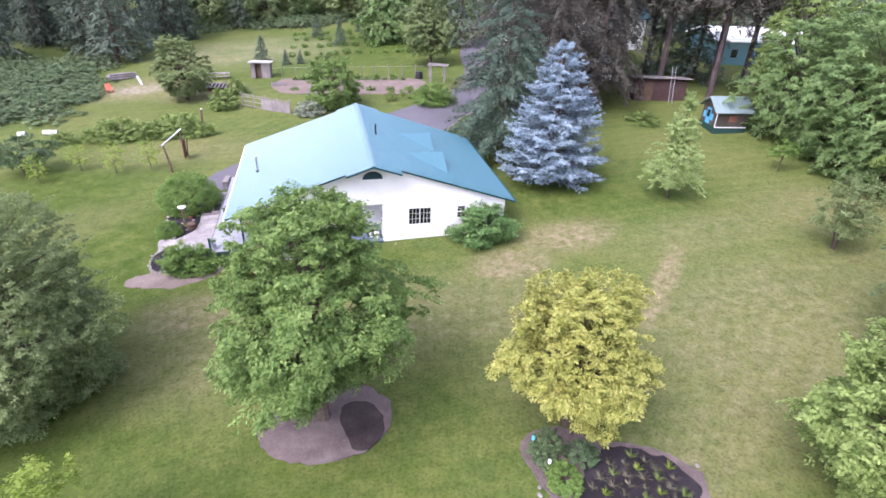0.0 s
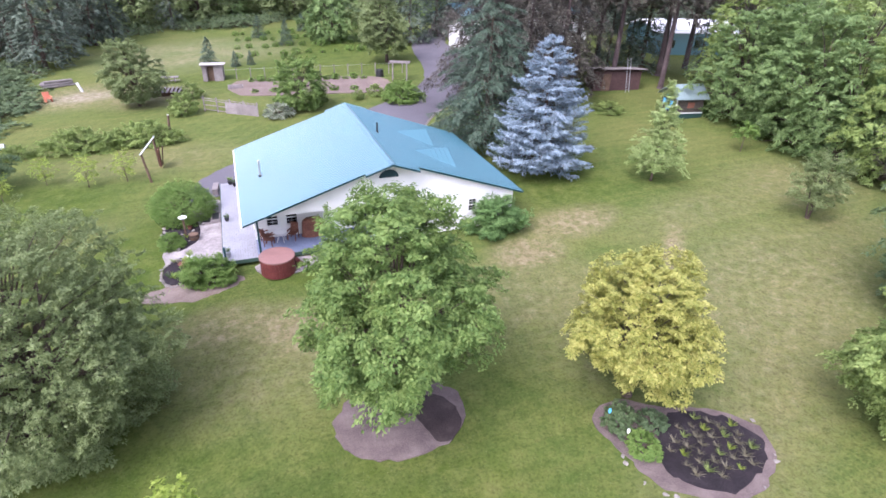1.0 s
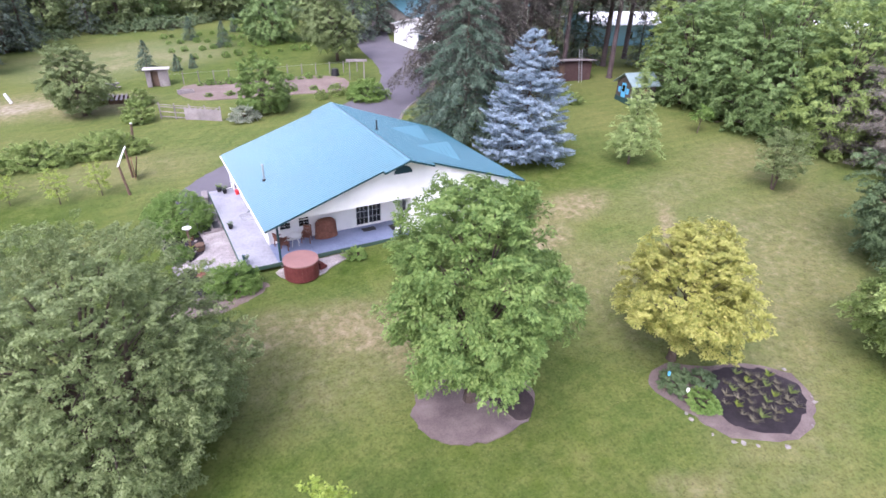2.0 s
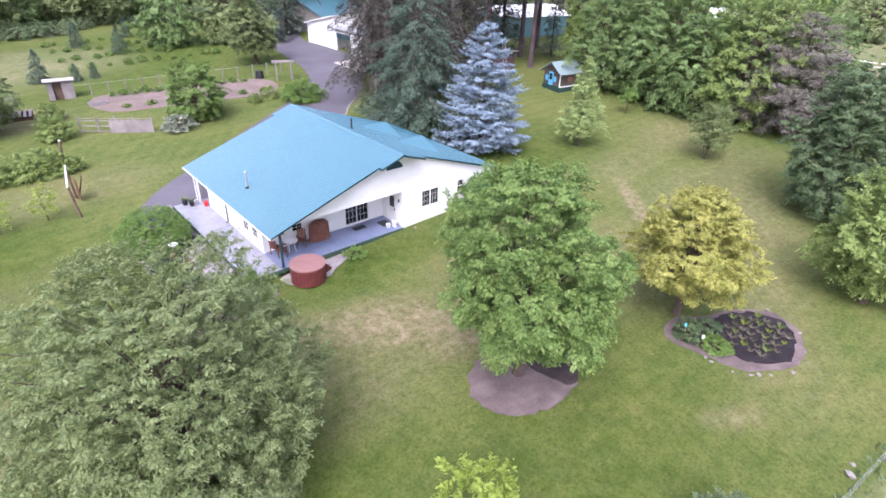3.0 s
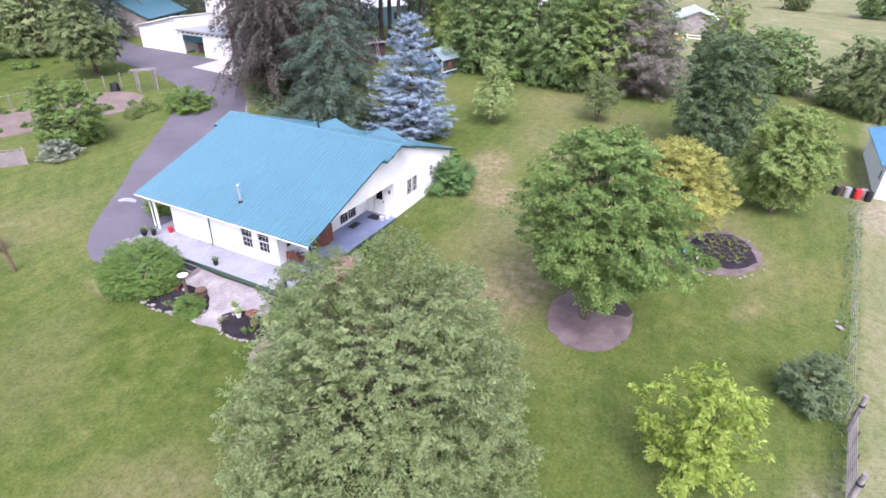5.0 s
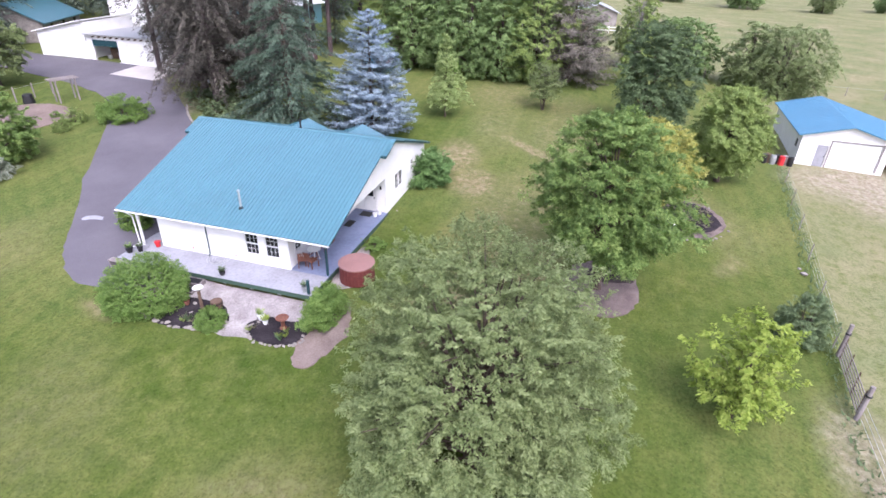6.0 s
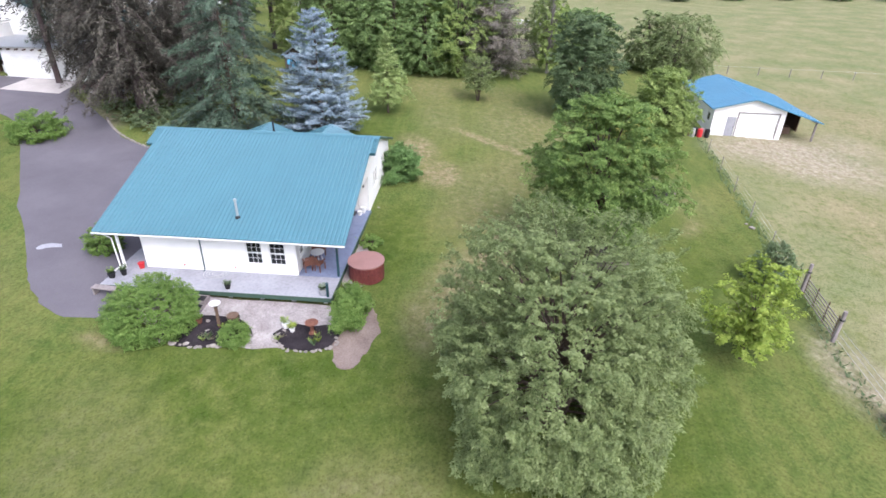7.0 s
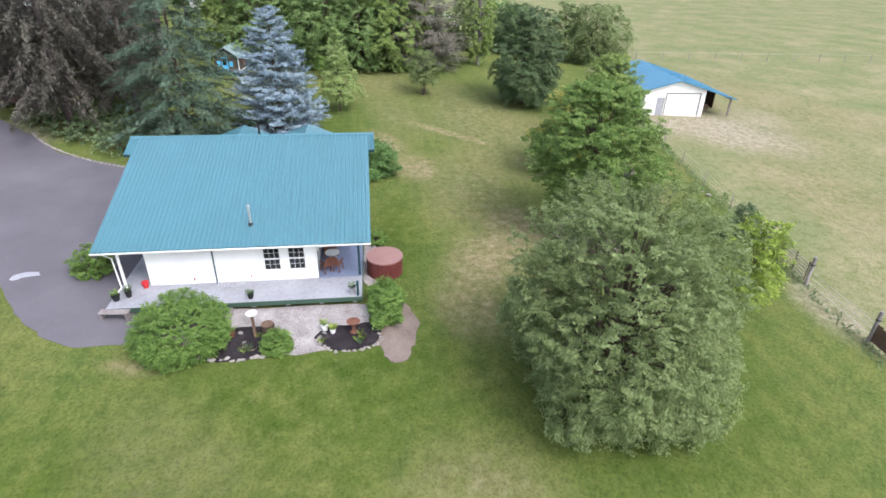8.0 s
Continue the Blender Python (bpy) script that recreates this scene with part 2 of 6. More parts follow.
L_BROWN = foliage("brown_needle", (0.036, 0.032, 0.026), (0.085, 0.078, 0.061), (0.170, 0.155, 0.121), 0.15, 1.6)
L_RUSSET = foliage("russet_needle", (0.072, 0.064, 0.053), (0.157, 0.143, 0.115), (0.275, 0.252, 0.203), 0.15)
L_WOOD = foliage("woodland_leaf", (0.092, 0.152, 0.051), (0.178, 0.264, 0.091), (0.292, 0.393, 0.152), 0.35, 0.6)
L_LILAC = foliage("lilac_leaf", (0.069, 0.137, 0.040), (0.132, 0.234, 0.070), (0.230, 0.358, 0.125), 0.25, 2.0)
L_HEDGE = foliage("thicket_leaf", (0.064, 0.102, 0.051), (0.115, 0.174, 0.081), (0.183, 0.251, 0.128))
L_THICKET = foliage("rough_thicket_leaf", (0.093, 0.140, 0.068), (0.162, 0.223, 0.106), (0.238, 0.302, 0.157))
L_LIME = foliage("lime_leaf", (0.194, 0.281, 0.087), (0.337, 0.425, 0.156), (0.490, 0.571, 0.265))
L_FIR = foliage("fir_needle", (0.06, 0.085, 0.06), (0.115, 0.15, 0.105), (0.185, 0.225, 0.165), 0.15)
L_FLOWER = foliage("cream_blossom", (0.075, 0.12, 0.05), (0.28, 0.32, 0.22), (0.72, 0.72, 0.64))
L_STRAW = foliage("straw_blade", (0.14, 0.135, 0.085), (0.24, 0.225, 0.15), (0.36, 0.335, 0.24))
L_GRASS = foliage("grass_blade", (0.05, 0.085, 0.025), (0.095, 0.125, 0.043), (0.165, 0.175, 0.075))

# ---------------------------------------------------------------- mesh helpers
def np_mesh(name, verts, faces, material):
    """A mesh from arrays: verts (n, 3), faces (m, k)."""
    me = bpy.data.meshes.new(name)
    verts, faces = np.asarray(verts, np.float32), np.asarray(faces, np.int32)
    k = faces.shape[1]
    me.vertices.add(len(verts))
    me.vertices.foreach_set("co", verts.ravel())
    me.loops.add(faces.size)
    me.loops.foreach_set("vertex_index", faces.ravel())
    me.polygons.add(len(faces))
    me.polygons.foreach_set("loop_start", np.arange(len(faces), dtype=np.int32) * k)
    me.materials.append(material)
    me.update(calc_edges=True)
    return me


def finish(bm, name, material):
    me = bpy.data.meshes.new(name)
    bmesh.ops.recalc_face_normals(bm, faces=bm.faces)
    bm.to_mesh(me)
    bm.free()
    me.materials.append(material)
    return me


def part(name, bm, material, parent, label=""):
    """One mesh object under a thing or a part; bm may be a bmesh or a finished mesh."""
    ob = new(name, finish(bm, name, material) if isinstance(bm, bmesh.types.BMesh) else bm)
    ob.parent = parent
    if label:
        tagged(ob, label)
    return ob


def thing(name, m, label, category, group="", kind=""):
    e = new(name)
    e.matrix_world = m
    e.empty_display_size = 0.3
    return tagged(e, label, category, group, kind)


def box(bm, x0, x1, y0, y1, z0, z1, bevel=0.0):
    vs = [bm.verts.new((x, y, z)) for x in (x0, x1) for y in (y0, y1) for z in (z0, z1)]
    fs = [bm.faces.new([vs[i] for i in f]) for f in ((0, 1, 3, 2), (4, 6, 7, 5), (0, 4, 5, 1), (2, 3, 7, 6), (0, 2, 6, 4), (1, 5, 7, 3))]
    if bevel:
        edges = {e for f in fs for e in f.edges}
        bmesh.ops.bevel(bm, geom=list(edges), offset=bevel, segments=1, affect="EDGES")
    return bm


def boxes(*rows, bevel=0.0):
    bm = bmesh.new()
    for r in rows:
        box(bm, *r, bevel=bevel)
    return bm


def prism(bm, outline, axis, a, b):
    """A flat outline pushed from a to b along an axis; outline holds the other two coordinates in x, y, z order."""
    def at(p, v):
        return {"x": (v, p[0], p[1]), "y": (p[0], v, p[1]), "z": (p[0], p[1], v)}[axis]
    lo, hi = ([bm.verts.new(at(p, v)) for p in outline] for v in (a, b))
    bm.faces.new(lo), bm.faces.new(hi[::-1])
    n = len(outline)
    for i in range(n):
        bm.faces.new([lo[i], lo[(i + 1) % n], hi[(i + 1) % n], hi[i]])
    return bm


def tube(bm, pts, radii, sides=7):
    rings = []
    pts = [Vector([float(q) for q in p]) for p in pts]
    for i, (p, r) in enumerate(zip(pts, radii)):
        d = (pts[min(i + 1, len(pts) - 1)] - pts[max(i - 1, 0)]).normalized()
        u = d.orthogonal().normalized()
        v = d.cross(u)
        rings.append([bm.verts.new(p + r * (math.cos(a) * u + math.sin(a) * v)) for a in (2 * math.pi * k / sides for k in range(sides))])
    for a, b in zip(rings, rings[1:]):
        for k in range(sides):
            bm.faces.new([a[k], a[(k + 1) % sides], b[(k + 1) % sides], b[k]])
    bm.faces.new(rings[0][::-1]), bm.faces.new(rings[-1])
    return bm


def holed_wall(bm, axis, face, thick, u0, u1, z0, z1, holes=()):
    """An upright wall across an axis, with openings (u0, u1, z0, z1) that go right through."""
    us = sorted({u0, u1, *(h[0] for h in holes), *(h[1] for h in holes)})
    zs = sorted({z0, z1, *(h[2] for h in holes), *(h[3] for h in holes)})
    for ua, ub in zip(us, us[1:]):
        for za, zb in zip(zs, zs[1:]):
            um, zm = (ua + ub) / 2, (za + zb) / 2
            if any(h[0] < um < h[1] and h[2] < zm < h[3] for h in holes):
                continue
            lo, hi = min(face, face + thick), max(face, face + thick)
            if axis == "x":
                box(bm, lo, hi, ua, ub, za, zb)
            else:
                box(bm, ua, ub, lo, hi, za, zb)
    bmesh.ops.remove_doubles(bm, verts=bm.verts, dist=0.0005)
    return bm


def smooth_outline(points, steps=8):
    """A closed, rounded outline through a few plan points."""
    out, n = [], len(points)
    for i in range(n):
        p = [Vector((*points[(i + k - 1) % n], 0)) for k in range(4)]
        for s in range(steps):
            t = s / steps
            q = 0.5 * (2 * p[1] + (p[2] - p[0]) * t + (2 * p[0] - 5 * p[1] + 4 * p[2] - p[3]) * t * t + (3 * p[1] - p[0] - 3 * p[2] + p[3]) * t ** 3)
            out.append((q.x, q.y))
    return out


def ground_patch(name, outline, material, lift, label, category, cell=0.8, wobble=0.0, seed=1):
    """A thin sheet lying on the land inside an outline, with a short skirt down into the soil."""
    bm = bmesh.new()
    vs = [bm.verts.new((x + wobble * noise.noise((x * 2.1, y * 2.1, seed)), y + wobble * noise.noise((x * 2.1, y * 2.1, seed + 9)), 0)) for x, y in outline]
    bm.faces.new(vs)
    xs, ys = [v.co.x for v in vs], [v.co.y for v in vs]
    for k in range(1, int((max(xs) - min(xs)) / cell) + 1):
        bmesh.ops.bisect_plane(bm, geom=bm.verts[:] + bm.edges[:] + bm.faces[:], plane_co=(min(xs) + k * cell, 0, 0), plane_no=(1, 0, 0))
    for k in range(1, int((max(ys) - min(ys)) / cell) + 1):
        bmesh.ops.bisect_plane(bm, geom=bm.verts[:] + bm.edges[:] + bm.faces[:], plane_co=(0, min(ys) + k * cell, 0), plane_no=(0, 1, 0))
    rim = [e for e in bm.edges if e.is_boundary]
    skirt = bmesh.ops.extrude_edge_only(bm, edges=rim)["geom"]
    low = {v for v in skirt if isinstance(v, bmesh.types.BMVert)}
    for v in bm.verts:
        v.co.z = gz(v.co.x, v.co.y) + (lift if v not in low else -0.1)
    ob = new(name, finish(bm, name, material))
    return tagged(ob, label, category, kind="structure")


def unit(v):
    return v / np.maximum(np.linalg.norm(v, axis=1, keepdims=True), 1e-6)


def leaf_faces(rng, c, n, size, slim=0.55, along=None):
    """Small folded leaf blades at c, facing n."""
    n = unit(n)
    t = along if along is not None else rng.normal(size=c.shape)
    t = unit(t - n * np.sum(t * n, axis=1, keepdims=True))
    b = np.cross(n, t)
    s = np.asarray(size).reshape(-1, 1)
    if float(np.mean(s)) > 0.085:  # larger blades stand far off: one pointed face each
        v = np.stack([c - t * s + b * s * slim, c - t * s - b * s * slim, c + t * s], axis=1).reshape(-1, 3)
        return v, np.arange(len(c) * 3).reshape(-1, 3)
    v = np.stack([c - t * s, c + b * s * slim + n * s * 0.2, c + t * s, c - b * s * slim + n * s * 0.2], axis=1).reshape(-1, 3)
    return v, np.arange(len(c) * 4).reshape(-1, 4)


def crown_sprays(rng, n, h0, h1, r, profile, uneven=0.3, squash=(1, 1), deep=0.5, lean=(0, 0), h=1.0, grain=0.55):
    """Where leafy twigs leave a crown: places near its outline, which swells, shrinks and opens in hollows, and the ways they point."""
    t = rng.random(n * 3)
    w = np.array([profile(float(q)) for q in t])
    t = t[rng.random(n * 3) < w + 0.12][:n]
    w = np.array([profile(float(q)) for q in t])
    a = rng.random(len(t)) * 2 * math.pi
    off = float(rng.random() * 50)
    swell = np.array([noise.noise((1.4 * math.cos(q) + off, 1.4 * math.sin(q), 3.0 * float(u))) for q, u in zip(a, t)])
    crest = np.clip((t - 0.6) / 0.3, 0, 1)
    f = (1 - deep * rng.random(len(t)) ** 1.8) * (1 - crest) + np.sqrt(rng.random(len(t))) * crest
    R = r * w * (1 + 1.5 * uneven * swell)
    z = h0 + (h1 - h0) * t
    p = np.stack([np.cos(a) * R * squash[0], np.sin(a) * R * squash[1], z], 1)
    hollow = np.array([noise.noise((float(q[0]) * grain + off, float(q[1]) * grain, float(q[2]) * grain * 1.5)) for q in p])
    f = f * np.clip(1.0 + 1.1 * uneven * np.minimum(hollow + 0.05, 0.12), 0.55, 1.05)
    p[:, :2] *= f[:, None]
    p[:, 2] = h0 + (p[:, 2] - h0) * np.minimum(1.06, 0.55 + 0.45 * f + crest * (0.5 - 0.44 * f))
    rise = -0.35 + 1.5 * t ** 1.5
    d = unit(np.stack([np.cos(a), np.sin(a), rise], 1) + rng.normal(size=p.shape) * 0.5)
    p[:, 0] += lean[0] * p[:, 2] / h
    p[:, 1] += lean[1] * p[:, 2] / h
    return p, d


def spray_leaves(rng, p, d, per, length, width, size, slim, droop=0.35):
    """Leaf blades shingled along twigs that end near p and point along d, bending down at their tips."""
    n = len(p)
    up = np.array((0, 0, 1.0))
    side = unit(np.cross(d, up) + rng.normal(size=d.shape) * 0.12)
    L = length * (0.6 + 0.8 * rng.random((n, 1)))
    q = rng.random((n, per, 1)) ** 0.8
    wide = (rng.random((n, per, 1)) * 2 - 1) * width * (0.35 + 1.3 * q * (1.15 - q))
    c = p[:, None] + d[:, None] * (L[:, None] * (q - 0.65)) + side[:, None] * wide - up * (droop * L[:, None] * q * q) + rng.normal(size=(n, per, 3)) * width * 0.13
    face = up * 0.75 + d[:, None] * (0.45 + 0 * q) + rng.normal(size=(n, per, 3)) * 0.42
    along = d[:, None] * 0.8 + side[:, None] * np.sign(wide) * 0.7 - up * 0.35 + rng.normal(size=(n, per, 3)) * 0.3
    c, face, along = c.reshape(-1, 3), face.reshape(-1, 3), along.reshape(-1, 3)
    keep = c[:, 2] > 0.03
    c, face, along = c[keep], face[keep], along[keep]
    return leaf_faces(rng, c, face, size * (0.65 + 0.7 * rng.random(len(c))), slim, along)


def round_profile(t):
    return math.sqrt(max(0.0, 1 - (1.75 * min(max(t, 0.0), 1.0) - 0.85) ** 2)) ** 0.8


def dome_profile(t):
    return math.sqrt(max(0.0, 1 - ((t - 0.4) / 0.70) ** 2)) if t > 0.4 else 0.66 + 0.34 * math.sin(t / 0.4 * math.pi / 2)


def full_profile(t):
    return math.sqrt(max(0.0, 1 - ((t - 0.35) / 0.72) ** 2)) if t > 0.35 else 0.86 + 0.14 * t / 0.35


def leafy_tree(name, x, y, h, r, leaf, label, category="tree", seed=1, clear=1.5, sprays=300, per=40, size=0.16, length=0.7, width=0.3,
               profile=dome_profile, trunk=0.22, stems=1, bark=None, lean=(0, 0), slim=0.5, group="", limb=0.4, uneven=0.30, deep=0.5, droop=0.35, limbs=40, grain=0.55):
    """A broad-leaved tree: tapered trunk, limbs into the crown and thousands of small blades on drooping twigs."""
    rng = np.random.default_rng(seed)
    top = thing(name, pose(x, y, gz(x, y) - 0.05), label, category, group)
    p, d = crown_sprays(rng, sprays, clear, h - length * 0.4, r, profile, uneven, (1, 1), deep, lean, h, grain)
    bm = bmesh.new()
    for s in range(stems):
        a = 2.1 * s + seed
        off = 0.0 if stems == 1 else trunk * 1.3
        pts = [(off * math.cos(a) + lean[0] * f * f + (0 if stems == 1 else r * 0.35 * f * math.cos(a)) + 0.12 * math.sin(3 * f + seed) * f,
                off * math.sin(a) + lean[1] * f * f + (0 if stems == 1 else r * 0.35 * f * math.sin(a)) + 0.12 * math.cos(2.5 * f + seed) * f, h * 0.85 * f) for f in (0, 0.04, 0.15, 0.3, 0.5, 0.75, 1)]
        tube(bm, pts, [trunk * 1.45, trunk * 1.1, trunk, trunk * 0.8, trunk * 0.55, trunk * 0.3, trunk * 0.1], 9)
    for i in range(0, len(p), max(1, len(p) // limbs)):
        e = Vector([float(q) for q in p[i] - d[i] * length * 0.4])
        z0 = min(max(clear * 0.7, e.z * (0.4 + 0.25 * rng.random())), h * 0.8)
        f = z0 / (h * 0.85)
        s = Vector((lean[0] * f * f, lean[1] * f * f, z0))
        mid = s.lerp(e, 0.5) + Vector((0, 0, 0.10 * (e - s).length))
        w = trunk * limb * (1 - 0.6 * f)
        tube(bm, [s, mid, e], [w, w * 0.6, w * 0.2], 5)
    part("trunk", bm, bark or BARK, top)
    v, f = spray_leaves(rng, p, d, per, length, width, size, slim, droop)
    part("crown", np_mesh("crown", v, f, leaf), leaf, top)
    return top


def needle_tree(name, x, y, h, r, leaf, label, category="tree", seed=1, clear=0.6, layers=22, around=14, twigs=8, per=10, size=0.12,
                trunk=0.22, rise=0.15, droop=0.35, power=0.85, bark=None, ragged=0.15, width=0.4, group="", slim=0.3, plump=0.5, hang=0.15, bare=0.22, base=0.9):
    """A conifer: straight trunk, whorls of bending branches, and on each two rows of side twigs set with needles."""
    rng = np.random.default_rng(seed)
    top = thing(name, pose(x, y, gz(x, y) - 0.05), label, category, group)
    bm = bmesh.new()
    tube(bm, [(0, 0, 0), (0, 0, 0.3), (0.03, 0.02, h * 0.5), (0, 0, h)], [trunk * 1.4, trunk, trunk * 0.6, 0.02], 9)
    P, N, A, S = [], [], [], []
    for k in range(layers):
        f = (k + 0.5) / layers
        z0 = clear + (h - clear) * f ** 0.95
        length = r * max(0.03, (1 - f)) ** power * (1 if f > 0.1 else base)
        count = max(5, int(around * (0.4 + 0.6 * (1 - f))))
        for j in range(count):
            a = 2 * math.pi * (j + rng.random() * 0.7) / count + k * 0.7
            L = length * (1 - ragged + 2 * ragged * rng.random())
            lift, fall = rise + 0.1 * rng.normal(), droop * (0.7 + 0.6 * rng.random())
            D, Q = np.array((math.cos(a), math.sin(a), 0)), np.array((-math.sin(a), math.cos(a), 0))
            zb = z0 + (rng.random() - 0.5) * 1.1 * (h - clear) / layers

            def spine(s):
                s = np.asarray(s, float)
                return D * (L * s)[..., None] + np.array((0, 0, 1.0)) * (zb + L * (lift * s - fall * s * s))[..., None]

            if j % 2 == 0:
                tube(bm, list(spine([0, 0.5, 0.95])), [trunk * 0.22 * (1.1 - f), trunk * 0.14 * (1.1 - f), 0.012], 4)
            nt = max(3, int(twigs * (0.4 + 0.6 * L / r))) * 2
            s = np.clip(bare + (1 - bare) * (np.arange(nt) + rng.random(nt)) / nt, 0, 1)
            hand = np.where(np.arange(nt) % 2 == 0, 1.0, -1.0)
            tl = width * L * (1.12 - s) * (0.65 + 0.7 * rng.random(nt)) + 0.10 * r / 4 + size
            way = unit(D * 0.8 + Q * (hand * 0.75 * (1.1 - 0.6 * s))[:, None] + np.array((0, 0, 1.0)) * (lift - 2 * fall * s - hang)[:, None] + rng.normal(size=(nt, 3)) * 0.12)
            q = rng.random((nt, per, 1))
            c = spine(s)[:, None] + way[:, None] * (tl[:, None, None] * q) + rng.normal(size=(nt, per, 3)) * size * plump - np.array((0, 0, 1.0)) * (hang * tl[:, None, None] * q * q)
            P.append(c.reshape(-1, 3))
            A.append((way[:, None] + rng.normal(size=(nt, per, 3)) * 0.38).reshape(-1, 3))
            N.append((np.array((0, 0, 1.0)) + D * 0.3 + rng.normal(size=(nt, per, 3)) * 0.4).reshape(-1, 3))
            S.append((size * (0.7 + 0.6 * rng.random(nt * per)) * (0.65 + 0.35 * L / r)))
    part("trunk", bm, bark or BARK, top)
    P, N, A, S = (np.concatenate(q) for q in (P, N, A, S))
    v, f = leaf_faces(rng, P, N, S, slim, A)
    part("crown", np_mesh("crown", v, f, leaf), leaf, top)
    return top


def bush(name, x, y, h, r, leaf, label, category="bush", seed=1, sprays=120, per=22, size=0.09, squash=(1, 1), group="", uneven=0.22, length=None, turn=0.0):
    rng = np.random.default_rng(seed)
    top = thing(name, pose(x, y, gz(x, y) - 0.03, 0, 0, turn), label, category, group)
    L = length or min(r * 0.4, h * 0.35)
    p, d = crown_sprays(rng, sprays, 0.08, h - L * 0.3, r, full_profile, uneven, squash, 0.45, grain=1.1)
    d = unit(d + np.array((0, 0, 0.25)))
    bm = bmesh.new()
    for i in range(0, len(p), max(1, len(p) // 24)):
        bx, by, bz = (float(q) for q in p[i] * 0.9)
        tube(bm, [(bx * 0.12, by * 0.12, 0), (bx * 0.5, by * 0.5, bz * 0.6), (bx, by, bz)], [0.03, 0.02, 0.008], 4)
    part("branchwork", bm, BARK, top)
    v, f = spray_leaves(rng, p, d, per, L, L * 0.4, size, 0.5, 0.2)
    part("leaves", np_mesh("leaves", v, f, leaf), leaf, top)
    return top


def put_copy(ob, x, y, turn=0.0, s=1.0, sz=None, label=""):
    m = pose(x, y, gz(x, y) - 0.05, 0, 0, turn) @ Matrix.Diagonal((s, s, sz or s, 1))
    c = copy_thing(ob, m)
    if label:
        tagged(c, label)
    return c


# ---------------------------------------------------------------- the land, one sheet to the horizon
def spread_axis(lo, hi, step, far):
    mid = np.arange(lo, hi + step, step)
    out = [hi + step]
    while out[-1] < far:
        out.append(out[-1] + (out[-1] - hi) * 0.35 + step)
    back = [lo - step]
    while back[-1] > -far:
        back.append(back[-1] - (lo - back[-1]) * 0.35 - step)
    return np.concatenate([back[::-1], mid, out])


def oval(X, Y, x, y, rx, ry, turn=0.0):
    c, s = math.cos(radians(turn)), math.sin(radians(turn))
    u, v = ((X - x) * c + (Y - y) * s) / rx, (-(X - x) * s + (Y - y) * c) / ry
    return np.clip(1.25 - np.sqrt(u * u + v * v), 0, 0.75) / 0.75


